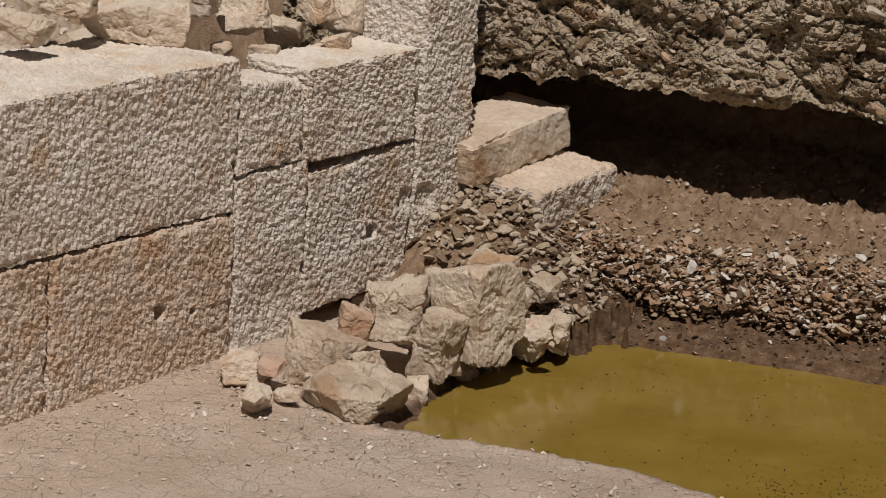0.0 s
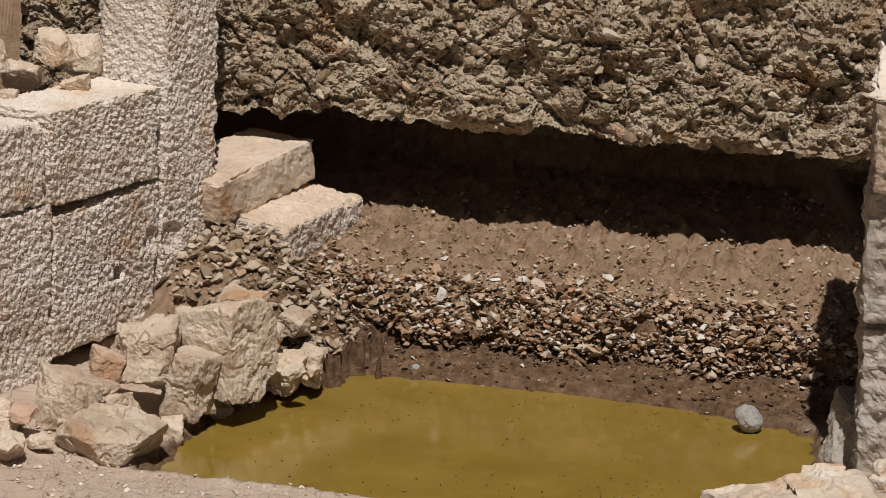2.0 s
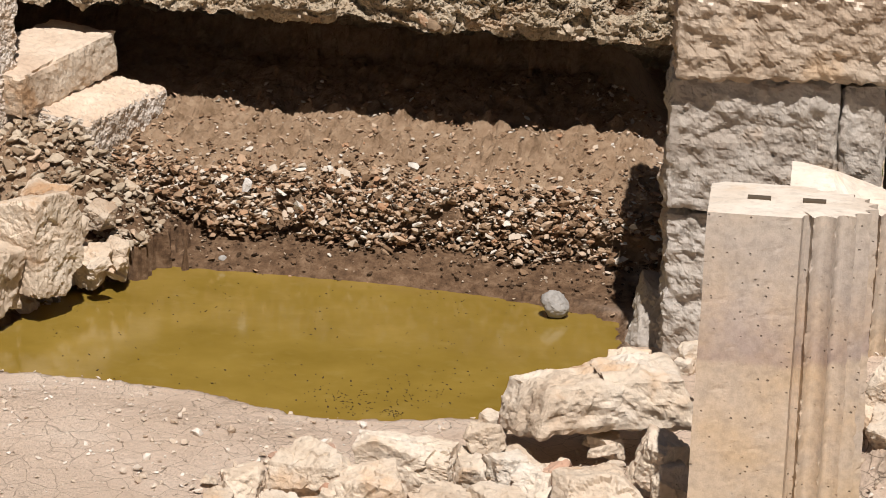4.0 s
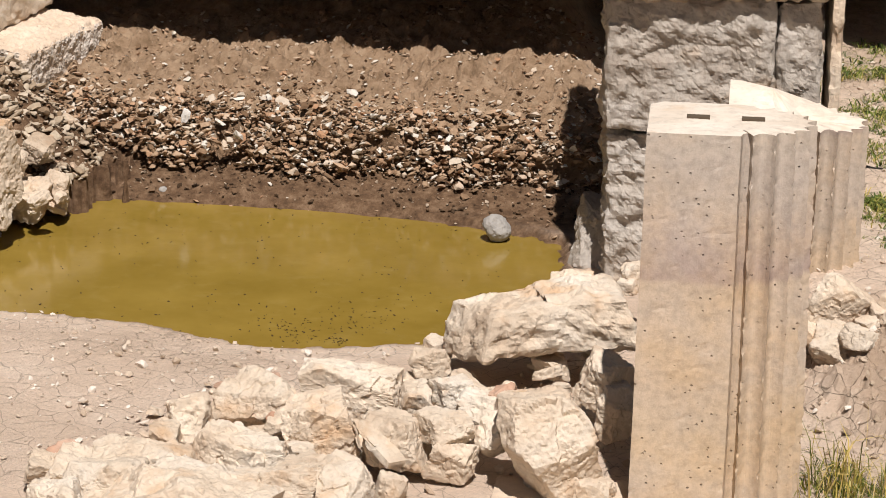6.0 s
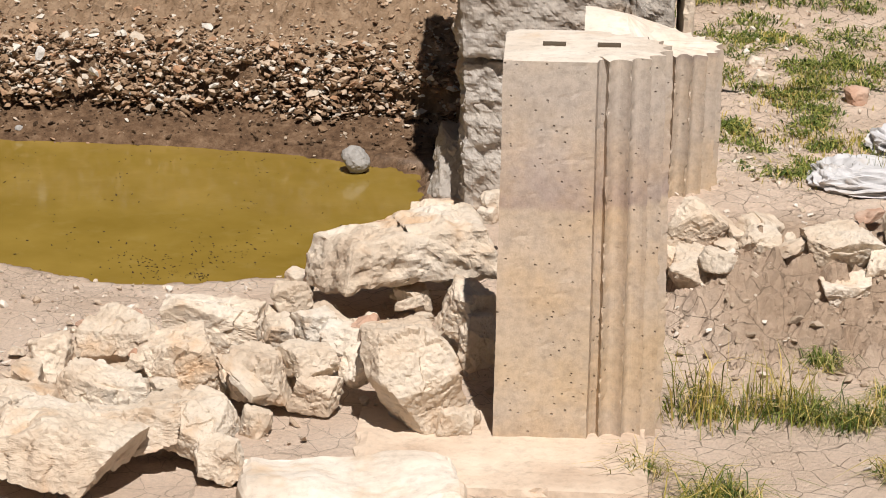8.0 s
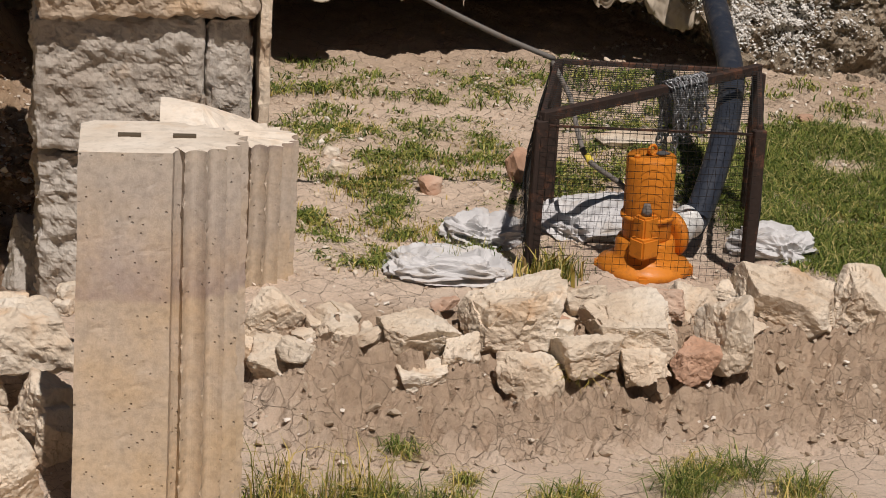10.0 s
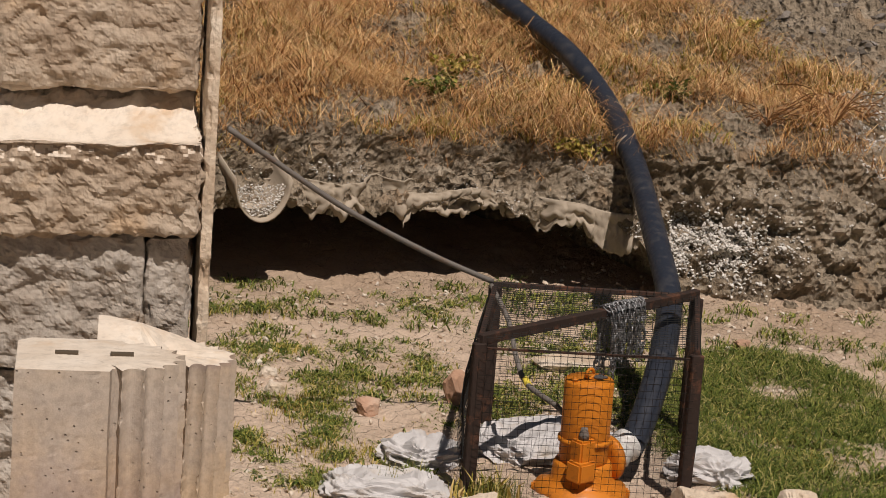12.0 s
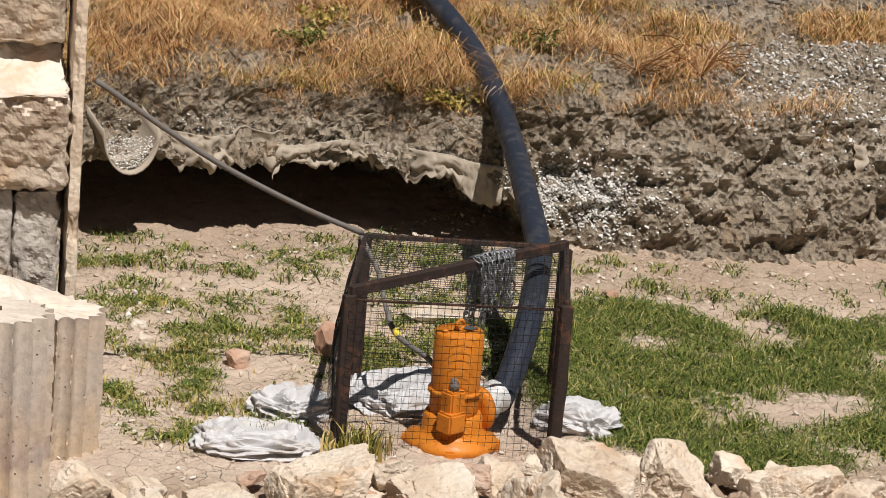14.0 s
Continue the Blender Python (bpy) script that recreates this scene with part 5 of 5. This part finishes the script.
# ---- grass ----
def blades(name, spots, material, label, seed, category="grass"):
    """Thin bent blades; spots: x, y, z, length, lean, width."""
    rng = np.random.default_rng(seed)
    s = np.array(spots)
    n = len(s)
    a = rng.uniform(0, 2 * np.pi, n)
    d = np.stack([np.cos(a), np.sin(a), np.zeros(n)], 1)
    side = np.stack([-np.sin(a + rng.normal(0, 0.6, n)), np.cos(a), np.zeros(n)], 1)
    base, L, lean, w = s[:, :3], s[:, 3:4], s[:, 4:5], s[:, 5:6]
    up = np.array([0, 0, 1.0])
    mid = base + up * L * 0.55 + d * L * lean * 0.3
    tip = base + up * L * (1.0 - 0.45 * lean) + d * L * lean
    v = np.stack([base - side * w, base + side * w, mid + side * w * 0.8, mid - side * w * 0.8, tip], 1).reshape(-1, 3)
    i = np.arange(n) * 5
    quads = np.stack([i, i + 1, i + 2, i + 3], 1).tolist()
    tris = np.stack([i + 3, i + 2, i + 4], 1).tolist()
    put(name, mesh_of(name, v.tolist(), quads + tris, material), kind="stuff", label=label, category=category)


def tufts(centres, per, spread, length, rng, lean=(0.1, 0.9), width=0.0022, top=None):
    """Blades in tufts round the centres, rooted on the ground or on the sheet that top finds."""
    c = np.array(centres)
    k = rng.uniform(0.4, 1.45, len(c))
    i = np.repeat(np.arange(len(c)), (per * k).astype(int))
    n, kk = len(i), k[i]
    px, py = c[i, 0] + rng.normal(size=n) * spread * kk, c[i, 1] + rng.normal(size=n) * spread * kk
    ok = np.ones(n, bool)
    if top is None:
        zz = ground_height(c[None, :, 0], c[None, :, 1], False)[0][0][i]
    else:
        hits = [top(a, b) for a, b in zip(px.tolist(), py.tolist())]
        ok = np.array([h is not None for h in hits])
        zz = np.array([h.z if h else 0.0 for h in hits])
    out = np.stack([px, py, zz - 0.01, length * kk * rng.uniform(0.35, 1.1, n), rng.uniform(*lean, n), width * rng.uniform(0.6, 1.4, n)], 1)
    return out[ok]


rng = np.random.default_rng(50)
meadow = []
while len(meadow) < 1500:
    x, y = rng.uniform(8.1, 13.0), rng.uniform(13.8, 18.0)
    far = np.interp(x, [8, 9.8, 12.1], [17.3, 17.3, 16.7])
    if y < far + 0.6 * noise.noise((x, y, 0)) and y > 13.85 and noise.noise((x * 1.3, y * 1.3, 3)) + 0.5 * noise.noise((x * 4, y * 4, 3)) > -0.26:
        meadow.append((x, y))
blades("meadow_grass", tufts(meadow, 52, 0.06, 0.11, rng, (0.9, 2.2), 0.0034), M_GRASS, "short green grass on the damp earth", 51)
blades("meadow_weeds", tufts(meadow[::2], 26, 0.07, 0.06, rng, (0.8, 2.0), 0.008), M_WEED, "broad-leaved weeds among the grass", 67, "weeds")
weeds = []
while len(weeds) < 420:
    x, y = rng.uniform(5.3, 9.0), rng.uniform(14.9, 19.0)
    if noise.noise((x * 1.5, y * 1.5, 9)) + 0.6 * noise.noise((x * 5, y * 5, 9)) > 0.02 and not (6.3 < x < 8.2 and 14.3 < y < 16.0):
        weeds.append((x, y))
blades("weeds", tufts(weeds, 50, 0.05, 0.07, rng, (0.8, 2.0), 0.005), M_WEED, "low green weeds among the stones", 52, "weeds")
blades("yellowed_weeds", tufts(weeds[::2], 40, 0.09, 0.07, rng, (0.4, 1.0), 0.003), M_YELGR, "yellowing weeds among the stones", 53, "weeds")
foot_weeds = []
while len(foot_weeds) < 170:
    x = rng.uniform(5.5, 12.0)
    foot_weeds.append((x, np.interp(x, [4, 6.6, 8.6, 9.8, 12.1], [19.6, 19.6, 19.5, 18.6, 18.0]) - 0.15 - 1.5 * rng.random()))
blades("foot_weeds", tufts(foot_weeds, 38, 0.06, 0.08, rng, (0.5, 1.7), 0.005), M_WEED, "green weeds at the foot of the bank", 64, "weeds")
front = [(4.84, 12.15), (4.7, 12.3), (5.0, 12.2), (4.87, 11.5), (5.0, 11.4), (5.57, 12.14), (5.45, 12.05), (5.7, 12.2), (6.42, 12.34), (6.3, 12.25), (6.6, 12.3), (6.2, 12.1), (5.28, 11.14), (5.45, 11.2), (5.6, 11.3), (5.1, 11.0), (5.8, 11.0),
         (3.72, 11.80), (4.01, 11.37), (6.5, 11.7), (6.8, 12.0), (6.0, 13.2), (5.0, 12.9), (3.9, 11.3), (5.2, 12.5), (6.05, 11.6), (5.35, 11.6)]
blades("grass_tufts", tufts(front, 120, 0.05, 0.16, rng, (0.7, 2.0), 0.0028), M_GRASS, "green grass tufts on the cracked clay", 54)
blades("grass_stalks", tufts(front, 80, 0.07, 0.17, rng, (0.5, 1.8), 0.0028), M_YELGR, "yellowing stalks among the tufts", 55)
tall = [(4.30, 12.42), (4.40, 12.45), (4.24, 12.40), (4.5, 12.42), (4.36, 12.35), (4.6, 12.4), (4.2, 12.32)]
tall = [(rng.normal(a, 0.10), rng.normal(b, 0.06)) for a, b in tall for _ in range(2)]
blades("tall_grass", tufts(tall, 24, 0.07, 0.36, rng, (0.2, 1.1), 0.003), M_YELGR, "tall yellow-green grass beside the pillar", 56)
blades("tall_green", tufts(tall, 30, 0.10, 0.16, rng, (0.4, 1.6), 0.003), M_GRASS, "green grass at the foot of the tall stalks", 66)
blades("sack_grass", tufts([(6.0, 14.85), (5.85, 14.95), (6.2, 15.0), (6.3, 15.3), (6.45, 14.6), (6.55, 14.55)], 130, 0.08, 0.20, rng), M_GRASS, "grass growing through the sacks", 57)
blades("seed_heads", tufts([(6.38, 14.62), (6.55, 14.5), (6.5, 14.62)], 40, 0.06, 0.30, rng, (0.2, 0.6), 0.008), M_YELGR, "yellow seed heads beside the cage", 58)
hill = []
while len(hill) < 2000:
    x, y = rng.uniform(6.0, 14.5), rng.uniform(19.0, 24.5)
    if noise.noise((x * 1.1, y * 1.1, 6)) + 0.7 * noise.noise((x * 3.1, y * 3.1, 6)) > 0.06 and not (x > 11.2 and y < 19.9) and not (x > 11.4 and y > 20.2 + 0.35 * max(0.0, 12.6 - x)):
        hill.append((x, y))
blades("dry_grass", tufts(hill, 30, 0.11, 0.12, rng, (0.8, 2.2), 0.0042, turf_top), M_DRY, "dry straw-coloured grass matted on the hill", 59)
blades("straw", tufts(hill, 36, 0.14, 0.24, rng, (1.5, 2.15), 0.0026, turf_top), M_DRY, "long bleached straw lying on the hill", 69)
blades("hill_grass", tufts([q for q in hill if noise.noise((q[0] * 0.9, q[1] * 0.9, 15)) > -0.02], 50, 0.10, 0.13, rng, (0.3, 1.1), 0.0042, turf_top), M_YELGR, "yellow-green grass patches on the hill", 60)
edge = []
while len(edge) < 80:
    x = rng.uniform(6.2, 12.0)
    q = bank_face(x, rng.uniform(1.34, 1.50))
    edge.append((q.x, q.y + 0.08))
blades("edge_grass", tufts(edge, 34, 0.05, 0.22, rng, (0.9, 1.9), 0.0024, bank_top), M_DRY, "dry grass drooping over the bank's edge", 61)


def shrub(x, y, size, material, label, seed, leafy=True):
    """A small plant of thin stems with leaves."""
    rng = np.random.default_rng(seed)
    q = bank_top(x, y) or Vector((x, y, ground_at(x, y)))
    root = put("shrub", None, None, Matrix.Translation(q), label, "shrub")
    sv, sf, lv, lf = [], [], [], []
    for i in range(16 if leafy else 40):
        a = rng.uniform(0, 6.28)
        r = size * rng.uniform(0.4, 1.0)
        ctrl = [Vector((0, 0, 0)), Vector((math.cos(a) * r * 0.4, math.sin(a) * r * 0.4, r * rng.uniform(0.3, 0.6))), Vector((math.cos(a) * r, math.sin(a) * r, r * rng.uniform(0.15, 0.9)))]
        line = spline(ctrl, 4)
        sv, sf = [], []
        for j in range(len(line) - 1):
            n, w = len(sv), 0.0035
            sv += [line[j] + Vector((w, 0, 0)), line[j] + Vector((-w, 0, w)), line[j] + Vector((0, w, -w)), line[j + 1] + Vector((w, 0, 0)), line[j + 1] + Vector((-w, 0, w)), line[j + 1] + Vector((0, w, -w))]
            sf += [[n, n + 1, n + 4, n + 3], [n + 1, n + 2, n + 5, n + 4], [n + 2, n, n + 3, n + 5]]
            if leafy:
                for _ in range(4):
                    o = line[j] + Vector(rng.normal(0, 0.02, 3))
                    e = Euler(rng.uniform(-1.2, 1.2, 3).tolist()).to_matrix()
                    n = len(lv)
                    lv += [o + e @ Vector(c) * rng.uniform(0.7, 1.4) for c in ((0, -0.022, 0), (0.013, 0, 0.004), (0, 0.026, 0), (-0.013, 0, 0.004))]
                    lf.append([n, n + 1, n + 2, n + 3])
        put("stem", mesh_of("stem", sv, sf, M_TWIG), root)
    if leafy:
        put("foliage", mesh_of("foliage", lv, lf, material), root, kind="stuff")


shrub(10.15, 20.0, 0.30, M_WEED, "small dark green leafy shrub on the dry hill", 71)
shrub(9.05, 19.15, 0.26, M_YELGR, "yellow-green weed on the bank's edge", 72)
shrub(8.6, 20.6, 0.32, M_YELGR, "olive weed among dry grass", 73)
shrub(8.3, 20.2, 0.28, M_WEED, "olive weed among dry grass", 74)
shrub(11.6, 21.6, 0.26, M_YELGR, "small green bush on the hill", 75)
shrub(11.05, 19.0, 0.5, M_TWIG, "dry reddish twiggy bush on the bank's edge", 76, False)
shrub(10.6, 19.2, 0.30, M_TWIG, "dry twiggy bush on the bank's edge", 77, False)
shrub(11.4, 19.2, 0.28, M_TWIG, "dry twiggy bush on the bank's edge", 78, False)
